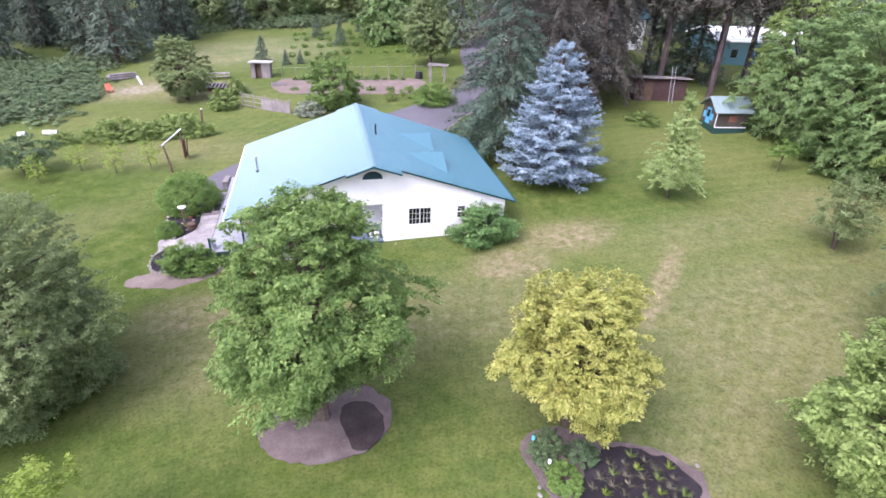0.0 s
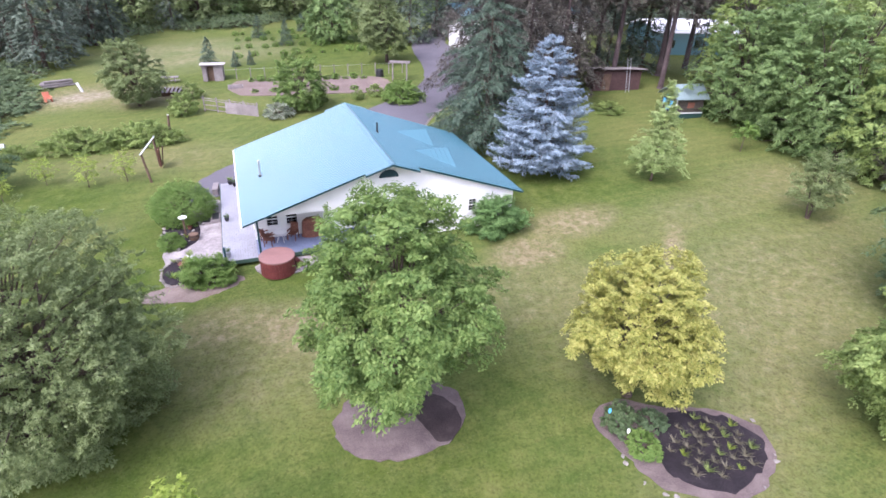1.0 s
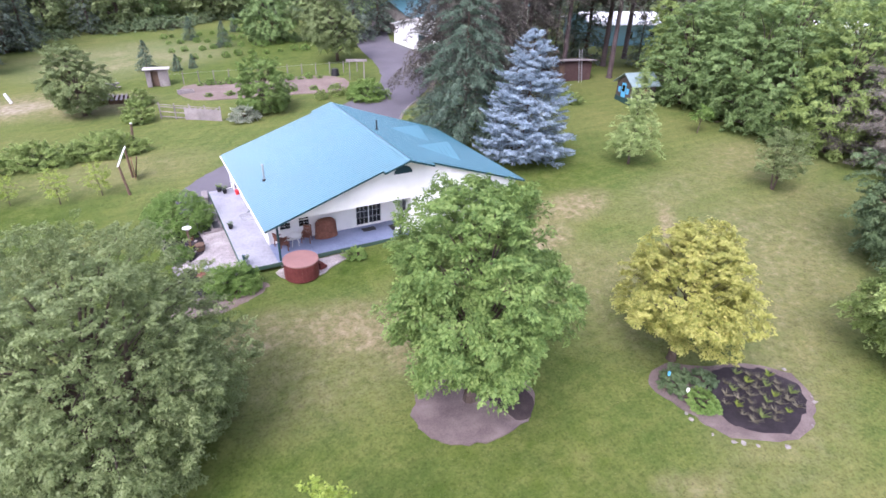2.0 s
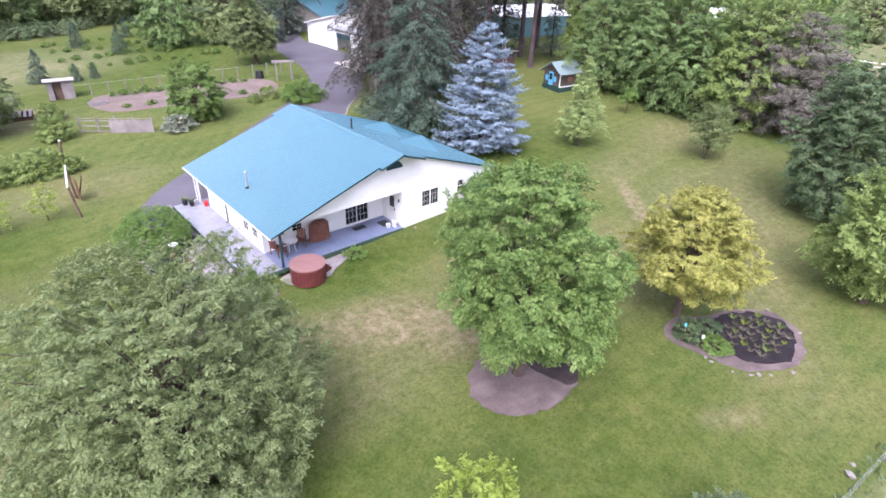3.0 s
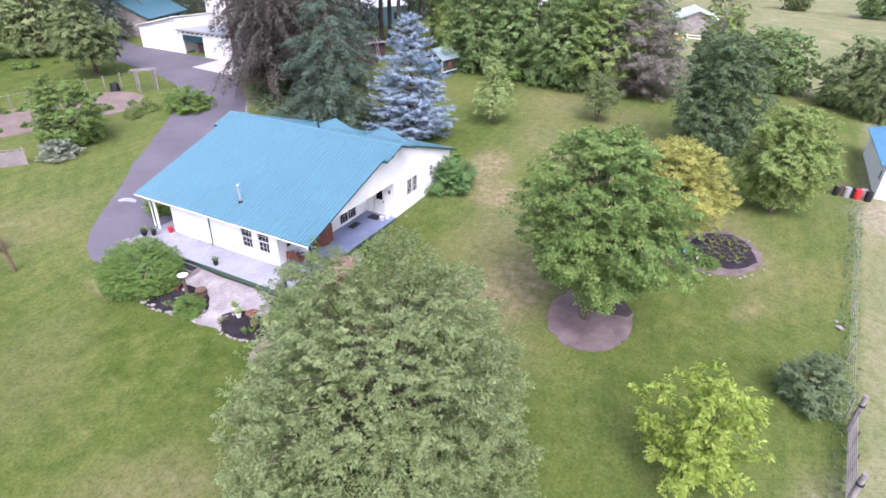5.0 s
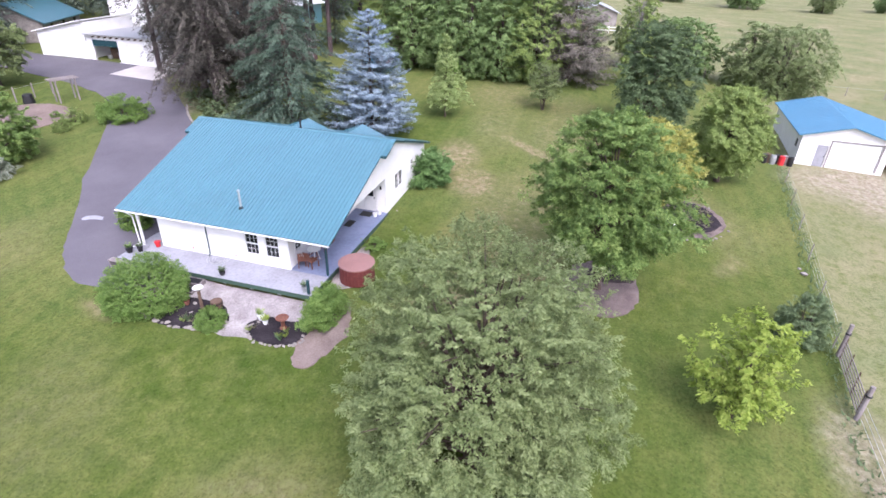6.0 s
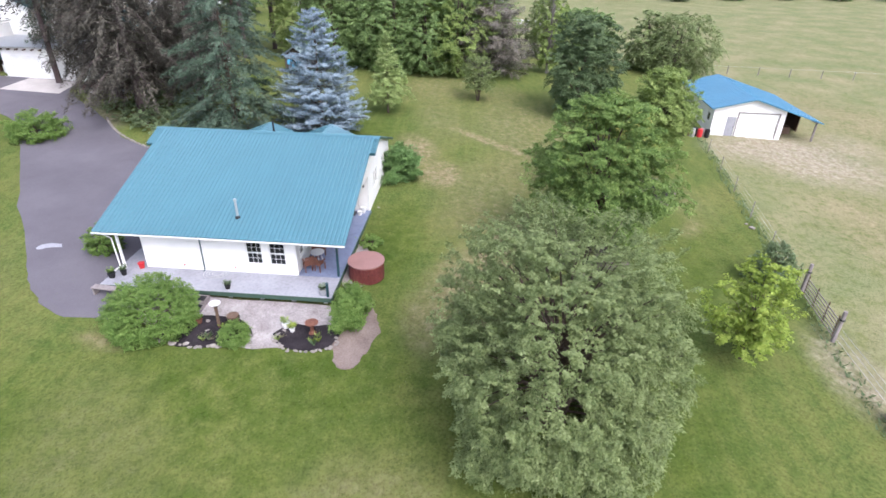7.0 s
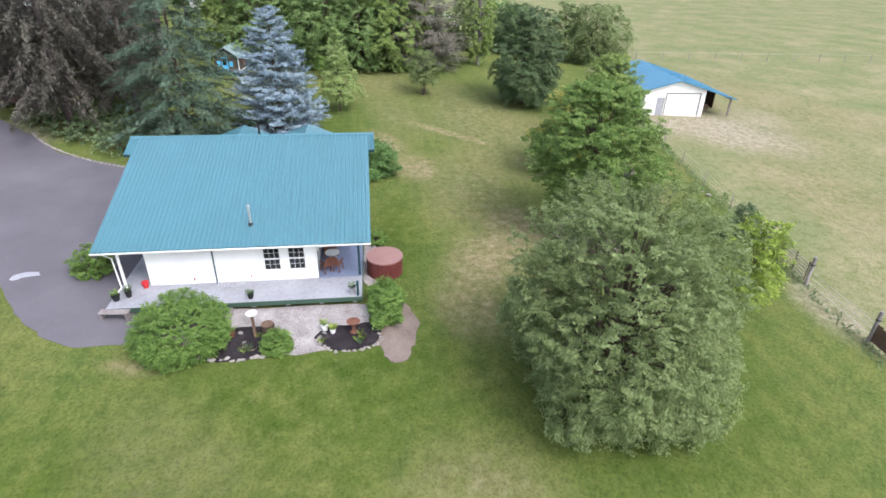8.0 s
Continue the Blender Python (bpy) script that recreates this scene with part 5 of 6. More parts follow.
br = part("roof", prism(bmesh.new(), [(3.75, barn_z(3.75)), (-0.1, 3.32), (-6.75, barn_z(-6.75)), (-6.75, barn_z(-6.75) - 0.09), (-0.1, 3.23), (3.75, barn_z(3.75) - 0.09)], "x", -0.45, BX1 + 0.3), ROOF_BLUE, barn, "blue metal roof")
for k in range(26):
    x = -0.42 + 0.46 * k
    part("rib", prism(bmesh.new(), [(3.76, barn_z(3.76) + 0.02), (-0.1, 3.345), (-6.76, barn_z(-6.76) + 0.02), (-6.76, barn_z(-6.76)), (-0.1, 3.321), (3.76, barn_z(3.76))], "x", x, x + 0.04), ROOF_BLUE, br)
bd = part("door", boxes((0.06, 0.1, 1.17, 1.98, -0.5, 1.43)), DECK, barn, "grey side door")
part("handle", boxes((0.02, 0.055, 1.25, 1.3, 0.4, 0.5)), BLACK, bd)
od = part("overhead_door", boxes((0.09, 0.11, -2.73, 0.93, -0.5, 1.83)), TRIM, barn, "white sectional overhead door")
for k in range(4):
    part("door_panel", boxes((0.055, 0.088, -2.71, 0.91, -0.49 + 0.58 * k, 0.07 + 0.58 * k), bevel=0.01), TRIM, od)
part("door_frame", boxes((-0.03, -0.002, -2.87, -2.77, -0.5, 1.95), (-0.03, -0.002, 0.97, 1.07, -0.5, 1.95), (-0.03, -0.002, -2.77, 0.97, 1.86, 1.95)), OLD_WOOD, barn)
part("window", boxes((0.95, 1.65, BY1 - 0.1, BY1 - 0.06, 0.75, 1.45)), GLASS, barn)
for x in (0.1, 3.6, 7.1, 10.6):
    part("lean_to_post", boxes((x, x + 0.15, -6.5, -6.35, BZ, barn_z(-6.4) - 0.1)), OLD_WOOD, barn)
part("lean_to_beam", boxes((0, BX1, -6.5, -6.36, barn_z(-6.4) - 0.27, barn_z(-6.4) - 0.1)), OLD_WOOD, barn)
part("lean_to_back", boxes((BX1 - 0.1, BX1, -6.35, BY0 - 0.02, BZ, 1.2)), BROWN_WOOD, barn)
part("lean_to_side", boxes((3.2, BX1 - 0.12, -6.33, -6.25, BZ, 1.15)), BROWN_WOOD, barn)
part("lean_to_lining", boxes((0.16, BX1 - 0.12, BY0 - 0.06, BY0 - 0.004, BZ, 1.9)), BROWN_WOOD, barn)
part("manger", boxes((2.2, 3.6, -5.2, -3.6, BZ, 0.1), bevel=0.03), BROWN_WOOD, barn)
for k in range(7):
    x, y = 24.6 + 0.25 * (k % 2), 3.9 + 0.35 * k
    lb = thing("stacked_barrel", pose(x, y, gz(x, y) - 0.03), "dark barrel standing beside the barn", "barrel", "barrels beside the barn")
    part("drum", tube(bmesh.new(), [(0, 0, 0), (0, 0, 0.3), (0, 0, 0.33), (0, 0, 0.8)], [0.24, 0.25, 0.26, 0.24], 12), (BLACK, OLD_WOOD, RED, BLACK, GALV, BROWN_WOOD, BLACK)[k], lb)

far_fence = thing("far_fence", pose(0, 0, 0), "thin post and wire fence across the far field", "fence")
for k in range(22):
    x, y = 57 - 0.35 * k, 12 - 4.2 * k
    part("post", tube(bmesh.new(), [(x, y, gz(x, y) - 0.1), (x, y, gz(x, y) + 1.2)], [0.06, 0.05], 6), OLD_WOOD, far_fence)
part("wire", tube(bmesh.new(), [(57 - 0.35 * k, 12 - 4.2 * k, gz(57, 12 - 4.2 * k) + 1.1) for k in range(22)], [0.008] * 22, 4), GALV, far_fence)


# ---------------------------------------------------------------- sheds and garage
shed = thing("garden_shed", pose(39.4, 48.6, gz(39, 48.3), 0, 0, -8), "small log-sided shed with a blue door and grey-green metal roof", "shed")
part("base", boxes((-1.6, 1.6, -1.45, 1.45, -0.2, 0.55)), GREEN_DARK, shed, "dark green painted base boards")
for k in range(9):
    z = 0.56 + 0.17 * k
    part("log_course", boxes((-1.55, -1.45, -1.4, -0.2, z, z + 0.155), (-1.55, -1.45, 0.55, 1.4, z, z + 0.155), (-1.449, 1.449, -1.4, -1.3, z, z + 0.155), (1.45, 1.55, -1.4, 1.4, z, z + 0.155), (-1.449, 1.449, 1.3, 1.4, z, z + 0.155), bevel=0.015), LOG, shed)
part("gable", prism(bmesh.new(), [(-1.4, 2.1), (1.4, 2.1), (0, 3.05)], "x", -1.55, -1.47), LOG, shed)
part("gable", prism(bmesh.new(), [(-1.4, 2.1), (1.4, 2.1), (0, 3.05)], "x", 1.47, 1.55), LOG, shed)
SHED_ROOF = painted("grey_green_metal", (0.23, 0.30, 0.30), 0.4, 0.25, 1.0, 0.5)
for s_ in (-1, 1):
    rf = part("roof", prism(bmesh.new(), [(0, 3.2), (s_ * 1.75, 2.02), (s_ * 1.75, 1.96), (0, 3.13)], "x", -1.95, 1.95), SHED_ROOF, shed, "grey-green metal roof slope")
    for k in range(9):
        x = -1.9 + 0.46 * k
        part("rib", prism(bmesh.new(), [(0, 3.23), (s_ * 1.76, 2.05), (s_ * 1.76, 2.02), (0, 3.2)], "x", x, x + 0.04), SHED_ROOF, rf)
sd = part("door", boxes((-1.56, -1.5, -0.18, 0.53, 0.05, 2.05), bevel=0.01), BLUE, shed, "sky-blue door with a glass pane")
part("pane", boxes((-1.575, -1.562, -0.05, 0.4, 1.15, 1.85)), GLASS, sd)
part("shutter", boxes((-1.6, -1.56, 0.65, 1.05, 1.0, 1.6)), BLUE, shed, "sky-blue shutter")
part("shutter", boxes((-1.6, -1.56, -0.75, -0.35, 1.0, 1.6)), BLUE, shed, "sky-blue shutter")
part("corner_board", boxes((-1.6, -1.551, -1.47, -1.36, 0.55, 2.1)), TRIM, shed)
part("window", boxes((-0.3, 0.5, -1.425, -1.405, 1.05, 1.65)), RUST, shed, "small curtained window")
part("trim_board", boxes((-1.6, 1.6, -1.48, -1.455, 0.5, 0.6)), TRIM, shed)

old = thing("old_shed", pose(38.6, 59.6, gz(38.5, 59), 0, 0, -12), "low dull-red board shed under the pines", "shed")
for k in range(24):
    part("board", boxes((-2.9 + 0.24 * k, -2.67 + 0.24 * k, -1.03, -1.0, -0.2, 2.2)), RED_WOOD, old)
part("wall", boxes((-2.9, 2.9, 1.4, 1.5, -0.2, 2.1), (-2.9, -2.8, -0.99, 1.4, -0.2, 2.2), (2.8, 2.9, -0.99, 1.4, -0.2, 2.2)), RED_WOOD, old)
part("roof", prism(bmesh.new(), [(-1.5, 2.5), (1.8, 2.1), (1.8, 2.18), (-1.5, 2.6)], "x", -3.3, 3.3), OLD_WOOD, old, "flat weathered roof")
part("door", boxes((-1.9, -0.9, -1.08, -1.035, -0.1, 1.9)), BROWN_WOOD, old)
lad = thing("ladder", pose(39.2, 57.5, gz(39, 57.5), -14, 0, -12), "pale aluminium ladder leaning against the shed", "ladder")
for s_ in (-0.2, 0.2):
    part("rail", boxes((s_ - 0.03, s_ + 0.03, -0.02, 0.02, 0, 3.9)), GALV, lad)
for k in range(12):
    part("rung", tube(bmesh.new(), [(-0.17, 0, 0.3 + 0.3 * k), (0.17, 0, 0.3 + 0.3 * k)], [0.018] * 2, 6), GALV, lad)

ZG = gz(29, 80)
garage = thing("garage", pose(29.0, 70, ZG), "long white garage with overhead doors and an open bay", "garage")
part("wall", holed_wall(bmesh.new(), "x", 0, 0.2, -2, 13.2, -0.3, 3.1, [(8.6, 12.4, 0, 2.55), (4.2, 7.6, 0, 2.25), (0.2, 3.6, 0, 2.25)]), SIDING, garage)
part("wall", holed_wall(bmesh.new(), "x", 0, 0.2, 13.4, 21.0, -0.3, 2.9, [(17.0, 20.2, 0, 2.15)]), SIDING, garage)
part("gable", prism(bmesh.new(), [(13.4, 2.9), (21.0, 2.9), (21.0, 3.0), (13.4, 4.6)], "x", 0, 0.2), SIDING, garage)
part("wall", boxes((0.2, 8, -2, -1.8, -0.3, 2.85), (0.2, 8, 20.8, 21, -0.3, 2.9), (8.0, 8.2, -2, 21, -0.3, 2.85), (0.2, 8, 13.2, 13.4, -0.3, 4.5)), SIDING, garage)
part("roof", prism(bmesh.new(), [(-0.5, 3.12), (8.4, 2.9), (8.4, 3.05), (-0.5, 3.27)], "y", -2.3, 13.3), GALV, garage, "low grey metal roof")
part("roof", prism(bmesh.new(), [(13.2, 4.65), (21.4, 2.95), (21.4, 3.07), (13.2, 4.8)], "x", -0.4, 8.4), TRIM, garage, "white sloping roof")
for y0, y1, h in ((4.2, 7.6, 2.25), (0.2, 3.6, 2.25), (17.0, 20.2, 2.15)):
    d = part("overhead_door", boxes((0.1, 0.13, y0 + 0.01, y1 - 0.01, 0.0, h - 0.01)), TRIM, garage, "white sectional overhead door")
    for k in range(4):
        part("door_panel", boxes((0.065, 0.098, y0 + 0.03, y1 - 0.03, 0.01 + h / 4 * k, h / 4 * (k + 1) - 0.03), bevel=0.01), TRIM, d)
part("door_frame", boxes((-0.03, -0.002, 8.4, 8.58, 0, 2.7), (-0.03, -0.002, 12.42, 12.6, 0, 2.7), (-0.03, -0.002, 8.58, 12.42, 2.57, 2.7)), TRIM, garage)
part("rolled_door", boxes((0.05, 0.12, 8.6, 12.4, 1.8, 2.54)), DARK_TRIM, garage, "half-open dark teal door")
for k in range(13):
    part("rafter_tail", boxes((-0.45, -0.02, 1.0 + 0.9 * k, 1.1 + 0.9 * k, 2.86, 3.0)), BROWN_WOOD, garage)
for x, y, w, h, m, nm, lb in ((30.6, 79.5, 0.9, 0.9, WHITE, "storage_box", "white box inside the open garage bay"), (31, 81, 1.0, 1.3, BROWN_WOOD, "storage_box", "brown crate inside the open garage bay"), (30.2, 81.4, 0.4, 0.5, GALV, "storage_box", "grey bin inside the open garage bay")):
    t_ = thing(nm, pose(x, y, ZG - 0.3), lb, "box")
    part("body", boxes((-w / 2, w / 2, -w / 2, w / 2, 0, h + 0.3), bevel=0.03), m, t_)
    part("lid", boxes((-w / 2 - 0.02, w / 2 + 0.02, -w / 2 - 0.02, w / 2 + 0.02, h + 0.3, h + 0.36), bevel=0.015), m, t_)


def far_house(x, y, turn, w, d, h, rise, wall, roofm, label):
    t = thing("far_house", pose(x, y, gz(x, y), 0, 0, turn), label, "house")
    part("wall", boxes((-w / 2, w / 2, -d / 2, d / 2, -0.4, h)), wall, t)
    part("gable", prism(bmesh.new(), [(-d / 2, h), (d / 2, h), (0, h + rise - 0.1)], "x", -w / 2, -w / 2 + 0.15), wall, t)
    part("gable", prism(bmesh.new(), [(-d / 2, h), (d / 2, h), (0, h + rise - 0.1)], "x", w / 2 - 0.15, w / 2), wall, t)
    part("roof", prism(bmesh.new(), [(-d / 2 - 0.6, h - 0.2), (0, h + rise), (d / 2 + 0.6, h - 0.2), (d / 2 + 0.6, h - 0.35), (0, h + rise - 0.15), (-d / 2 - 0.6, h - 0.35)], "x", -w / 2 - 0.5, w / 2 + 0.5), roofm, t)
    for k in range(3):
        u = -w / 2 + w * (k + 0.6) / 3.3
        part("window", boxes((u, u + 0.9, -d / 2 - 0.03, -d / 2 - 0.004, 0.9, 2.0)), GLASS, t)
    return t


far_house(38, 103, 25, 12, 9, 2.6, 2.3, STONE, ROOF, "grey house with a teal metal roof beyond the drive")
far_house(46, 88, 5, 9, 7, 4.8, 1.6, SIDING, DARK_TRIM, "white two-storey building among the trees")
far_house(64, 78, -10, 14, 9, 3.4, 1.2, ROOF, TRIM, "teal metal building with a pale roof behind the pines")
far_house(100, 62, -30, 12, 8, 2.8, 1.8, SIDING, TRIM, "pale farm building across the field")
far_house(112, 26, 10, 14, 8, 2.6, 1.6, STONE, GALV, "grey farm building across the field")

# ---------------------------------------------------------------- kitchen garden and orchard
ph = thing("playhouse", pose(-7.0, 82.3, gz(-7, 82), 0, 0, -6), "small weathered plank hut with a pale flat roof", "hut")
for k in range(9):
    if k not in (2, 3, 4):
        part("board", boxes((-1.25 + 0.28 * k, -0.98 + 0.28 * k, -0.93, -0.9, 0, 1.95)), OLD_WOOD, ph)
part("wall", boxes((-1.25, -1.2, -0.89, 0.9, 0, 1.95), (1.2, 1.25, -0.89, 0.9, 0, 1.95), (-1.2, 1.2, 0.85, 0.9, 0, 1.9)), OLD_WOOD, ph)
part("roof", prism(bmesh.new(), [(-1.2, 2.05), (1.1, 1.9), (1.1, 1.98), (-1.2, 2.13)], "x", -1.5, 1.5), CONCRETE, ph, "pale flat roof")
part("door", boxes((-0.65, 0.15, -0.6, -0.57, 0, 1.8)), BROWN_WOOD, ph)

pf = thing("board_fence", pose(-8.2, 67.6, gz(-6, 66), 0, 0, -36.7), "weathered grey board fence round the compost", "fence")
for k in range(24):
    part("board", boxes((2.8 + 0.165 * k, 2.95 + 0.165 * k, -0.012, 0.012, -0.05, 1.3 + 0.06 * math.sin(k * 1.9))), OLD_WOOD, pf)
for k in range(3):
    part("rail", boxes((0, 6.8, 0.014, 0.06, 0.15 + 0.5 * k, 0.24 + 0.5 * k)), OLD_WOOD, pf)
for k in range(5):
    part("post", boxes((1.65 * k, 1.65 * k + 0.1, 0.062, 0.16, -0.2, 1.6)), OLD_WOOD, pf)
part("rail", boxes((-0.1, 6.9, -0.08, -0.014, 1.42, 1.47)), OLD_WOOD, pf)
pg = thing("garden_arch", pose(15.4, 72.6, gz(15.4, 72.6), 0, 0, -20), "weathered timber garden arch", "arch")
for sx_ in (-0.9, 0.9):
    for sy_ in (-0.5, 0.5):
        part("post", boxes((sx_ - 0.06, sx_ + 0.06, sy_ - 0.06, sy_ + 0.06, 0, 2.1)), OLD_WOOD, pg)
    part("beam", boxes((sx_ - 0.05, sx_ + 0.05, -0.8, 0.8, 2.1, 2.22)), OLD_WOOD, pg)
for k in range(7):
    part("slat", boxes((-1.3, 1.3, -0.7 + 0.22 * k, -0.62 + 0.22 * k, 2.22, 2.29)), OLD_WOOD, pg)
bn = thing("compost_bin", pose(13.5, 75.5, gz(13.5, 75.5)), "black plastic compost bin", "bin")
part("body", tube(bmesh.new(), [(0, 0, 0), (0, 0, 0.8)], [0.55, 0.45], 12), BLACK, bn)
part("lid", tube(bmesh.new(), [(0, 0, 0.8), (0, 0, 0.9)], [0.48, 0.4], 12), BLACK, bn)
cf = thing("cold_frame", pose(-4.6, 76.8, gz(-4.6, 76.8)), "pale rectangular cold frame on the grass", "cold frame")
part("frame", boxes((-0.9, 0.9, -0.6, -0.5, 0, 0.3), (-0.9, 0.9, 0.5, 0.6, 0, 0.3), (-0.9, -0.8, -0.5, 0.5, 0, 0.3), (0.8, 0.9, -0.5, 0.5, 0, 0.3)), OLD_WOOD, cf)
gp_ = thing("pallet", pose(-12.2, 76.5, gz(-12, 76.5) + 0.6, 12, 0, -10), "grey slatted pallet raised on blocks", "pallet")
for k in range(7):
    part("slat", boxes((-1.5 + 0.45 * k, -1.25 + 0.45 * k, -0.8, 0.8, 0, 0.04)), OLD_WOOD, gp_)
part("bearer", boxes((-1.5, 1.5, -0.6, -0.5, -0.8, -0.002), (-1.5, 1.5, 0.5, 0.6, -0.7, -0.002)), BROWN_WOOD, gp_)
pt = thing("picnic_table", pose(-12.6, 83, gz(-12.6, 83), 0, 0, 10), "weathered picnic table with benches", "table")
part("tabletop", boxes(*[(-1.3, 1.3, -0.4 + 0.2 * k, -0.22 + 0.2 * k, 0.72, 0.76) for k in range(4)]), OLD_WOOD, pt)
for s_ in (-0.8, 0.8):
    part("bench", boxes((-1.3, 1.3, s_ - 0.14, s_ + 0.14, 0.42, 0.46)), OLD_WOOD, pt)
    part("trestle", boxes((s_ - 0.05, s_ + 0.05, -0.8, 0.8, 0.34, 0.42), (s_ - 0.05, s_ + 0.05, -0.3, -0.2, 0, 0.72), (s_ - 0.05, s_ + 0.05, 0.2, 0.3, 0, 0.72)), OLD_WOOD, pt)
lp = thing("log_pile", pose(-26, 87, gz(-26, 87), 0, 0, 25), "pile of grey logs on rough grass", "log pile")
for k in range(9):
    part("log", tube(bmesh.new(), [(-1.7 + 0.2 * math.sin(k), 0.35 * (k % 4) - 0.5, 0.17 + 0.3 * (k // 4)), (1.7 + 0.2 * math.cos(k), 0.35 * (k % 4) - 0.45, 0.17 + 0.3 * (k // 4))], [0.17, 0.15], 8), OLD_WOOD, lp)
oc = thing("lawn_chair", pose(-25.3, 79, gz(-25.3, 79), 0, 0, 30), "faded orange lawn chair on the grass", "chair")
part("seat", boxes((-0.35, 0.35, -0.3, 0.3, 0.36, 0.42), bevel=0.01), ORANGE, oc)
part("backrest", prism(bmesh.new(), [(0.3, 0.42), (0.36, 0.42), (0.6, 1.05), (0.54, 1.05)], "x", -0.35, 0.35), ORANGE, oc)
for sx_ in (-0.3, 0.3):
    part("side_frame", boxes((sx_ - 0.04, sx_ + 0.04, -0.3, 0.5, 0, 0.36), (sx_ - 0.06, sx_ + 0.06, -0.35, 0.4, 0.58, 0.62)), ORANGE, oc)
for x, y, h in ((-22.4, 82.5, 1.2),):
    t_ = thing("white_post", pose(x, y, gz(x, y), 0, -18, 0), "short leaning white post", "post")
    part("shaft", boxes((-0.14, 0.14, -0.14, 0.14, 0, h), bevel=0.03), WHITE, t_)
for x, y in ((-28.7, 62.3), (-26.4, 62.2), (-25.7, 62.0)):
    t_ = thing("white_pail", pose(x, y, gz(x, y)), "white pail lying in the grass", "pail", "pails in the grass")
    part("body", tube(bmesh.new(), [(-0.3, 0, 0.25), (0.35, 0, 0.25)], [0.22, 0.25], 12), WHITE, t_)
    part("rim", tube(bmesh.new(), [(0.35, 0, 0.25), (0.4, 0, 0.25)], [0.28, 0.28], 12), GALV, t_)

tr = thing("orchard_trellis", pose(0, 0, 0), "leaning trellis posts with a white cross beam", "trellis")
for x, y, dx, dy, h in ((-12.0, 48.75, -0.25, -0.2, 2.4), (-11.6, 52.2, -0.1, 0.1, 2.4)):
    z = gz(x, y)
    part("post", tube(bmesh.new(), [(x, y, z - 0.1), (x + dx, y + dy, z + h)], [0.10, 0.08], 8), BROWN_WOOD, tr)
part("beam", tube(bmesh.new(), [(-12.3, 48.3, gz(-12, 48.5) + 2.46), (-11.65, 52.6, gz(-11.6, 52) + 2.46)], [0.06, 0.06], 6), TRIM, tr, "white painted cross beam")
part("brace", tube(bmesh.new(), [(-11.4, 52.3, gz(-11.6, 52)), (-11.0, 51.3, gz(-11, 51) + 2.0)], [0.05, 0.05], 6), BROWN_WOOD, tr)
part("panel", boxes((-11.45, -11.4, 51.2, 52.2, gz(-11.4, 52) + 0.2, gz(-11.4, 52) + 1.7)), RUST, tr, "rust-brown panel")
pp = thing("orchard_post", pose(-11.1, 58.8, gz(-11.1, 58.8) - 0.1, 0, 4, 0), "tall brown wooden orchard post", "post")
part("shaft", tube(bmesh.new(), [(0, 0, 0), (0, 0, 2.55)], [0.12, 0.1], 8), BROWN_WOOD, pp)
part("cap", tube(bmesh.new(), [(0, 0, 2.55), (0, 0, 2.6)], [0.11, 0.08], 8), WHITE, pp)

v1 = bush("grape_row", -18.3, 58.2, 2.4, 3.0, L_PALE, "tangled grape vine on a trellis", "vine", seed=51, sprays=240, per=56, size=0.09, squash=(1, 0.4), group="vine row")
put_copy(v1, -13.1, 58.4, 175, 1.0)
put_copy(v1, -15.8, 58.9, 185, 0.7)
put_copy(v1, -23.5, 58.5, 20, 0.55)
ot = leafy_tree("orchard_tree", -23.9, 51.3, 3.3, 2.3, L_HEDGE, "low spreading orchard tree", seed=52, limbs=9, clear=1.2, sprays=192, per=52, length=0.64, width=0.27, size=0.072, trunk=0.1, stems=2, group="orchard trees")
sp = leafy_tree("sapling", -13.8, 49.6, 2.8, 0.95, L_BRIGHT, "thin young fruit tree", seed=53, limbs=9, clear=0.8, sprays=112, per=9, length=0.36, width=0.15, size=0.068, trunk=0.03, uneven=0.6, group="young fruit trees")
for x, y, s_, a in ((-16.5, 49.4, 1.0, 70), (-19.7, 51, 0.85, 160), (-22.0, 48.6, 0.9, 250)):
    put_copy(sp, x, y, a, s_)
leafy_tree("apple_tree", -15.0, 72.8, 7.2, 3.1, L_WILLOW, "rounded grey-green apple tree", seed=54, clear=0.9, sprays=480, per=70, length=0.81, width=0.34, size=0.1, trunk=0.2, lean=(-0.6, 0))
leafy_tree("round_tree", 1.9, 64.8, 5.7, 2.8, L_MAPLE, "round green tree beyond the house", seed=55, clear=0.4, sprays=440, per=70, length=0.72, width=0.31, size=0.090, trunk=0.15, profile=round_profile)
leafy_tree("ash_tree", 16.5, 83, 9.3, 3.5, L_WILLOW, "grey-green tree beside the drive", seed=56, clear=1.8, sprays=480, per=66, length=0.94, width=0.40, size=0.120, trunk=0.22, lean=(-0.8, 0))
bush("blossom_bush", -0.7, 62.6, 1.6, 1.5, L_FLOWER, "bush covered in cream blossom", seed=57, sprays=144, per=88, size=0.054)
bush("drive_bush", 13.2, 63.6, 2.3, 2.2, L_BUSH, "round green bush beside the drive", seed=58, sprays=208, per=105, size=0.066)
sb = bush("garden_shrub", -10.2, 67.6, 2.3, 1.6, L_PALE, "loose pale green shrub", seed=59, sprays=144, per=50, size=0.09)
tagged(put_copy(sb, 32.6, 51.8, 40, 1.0, 0.5), "low green shrub on the lawn")
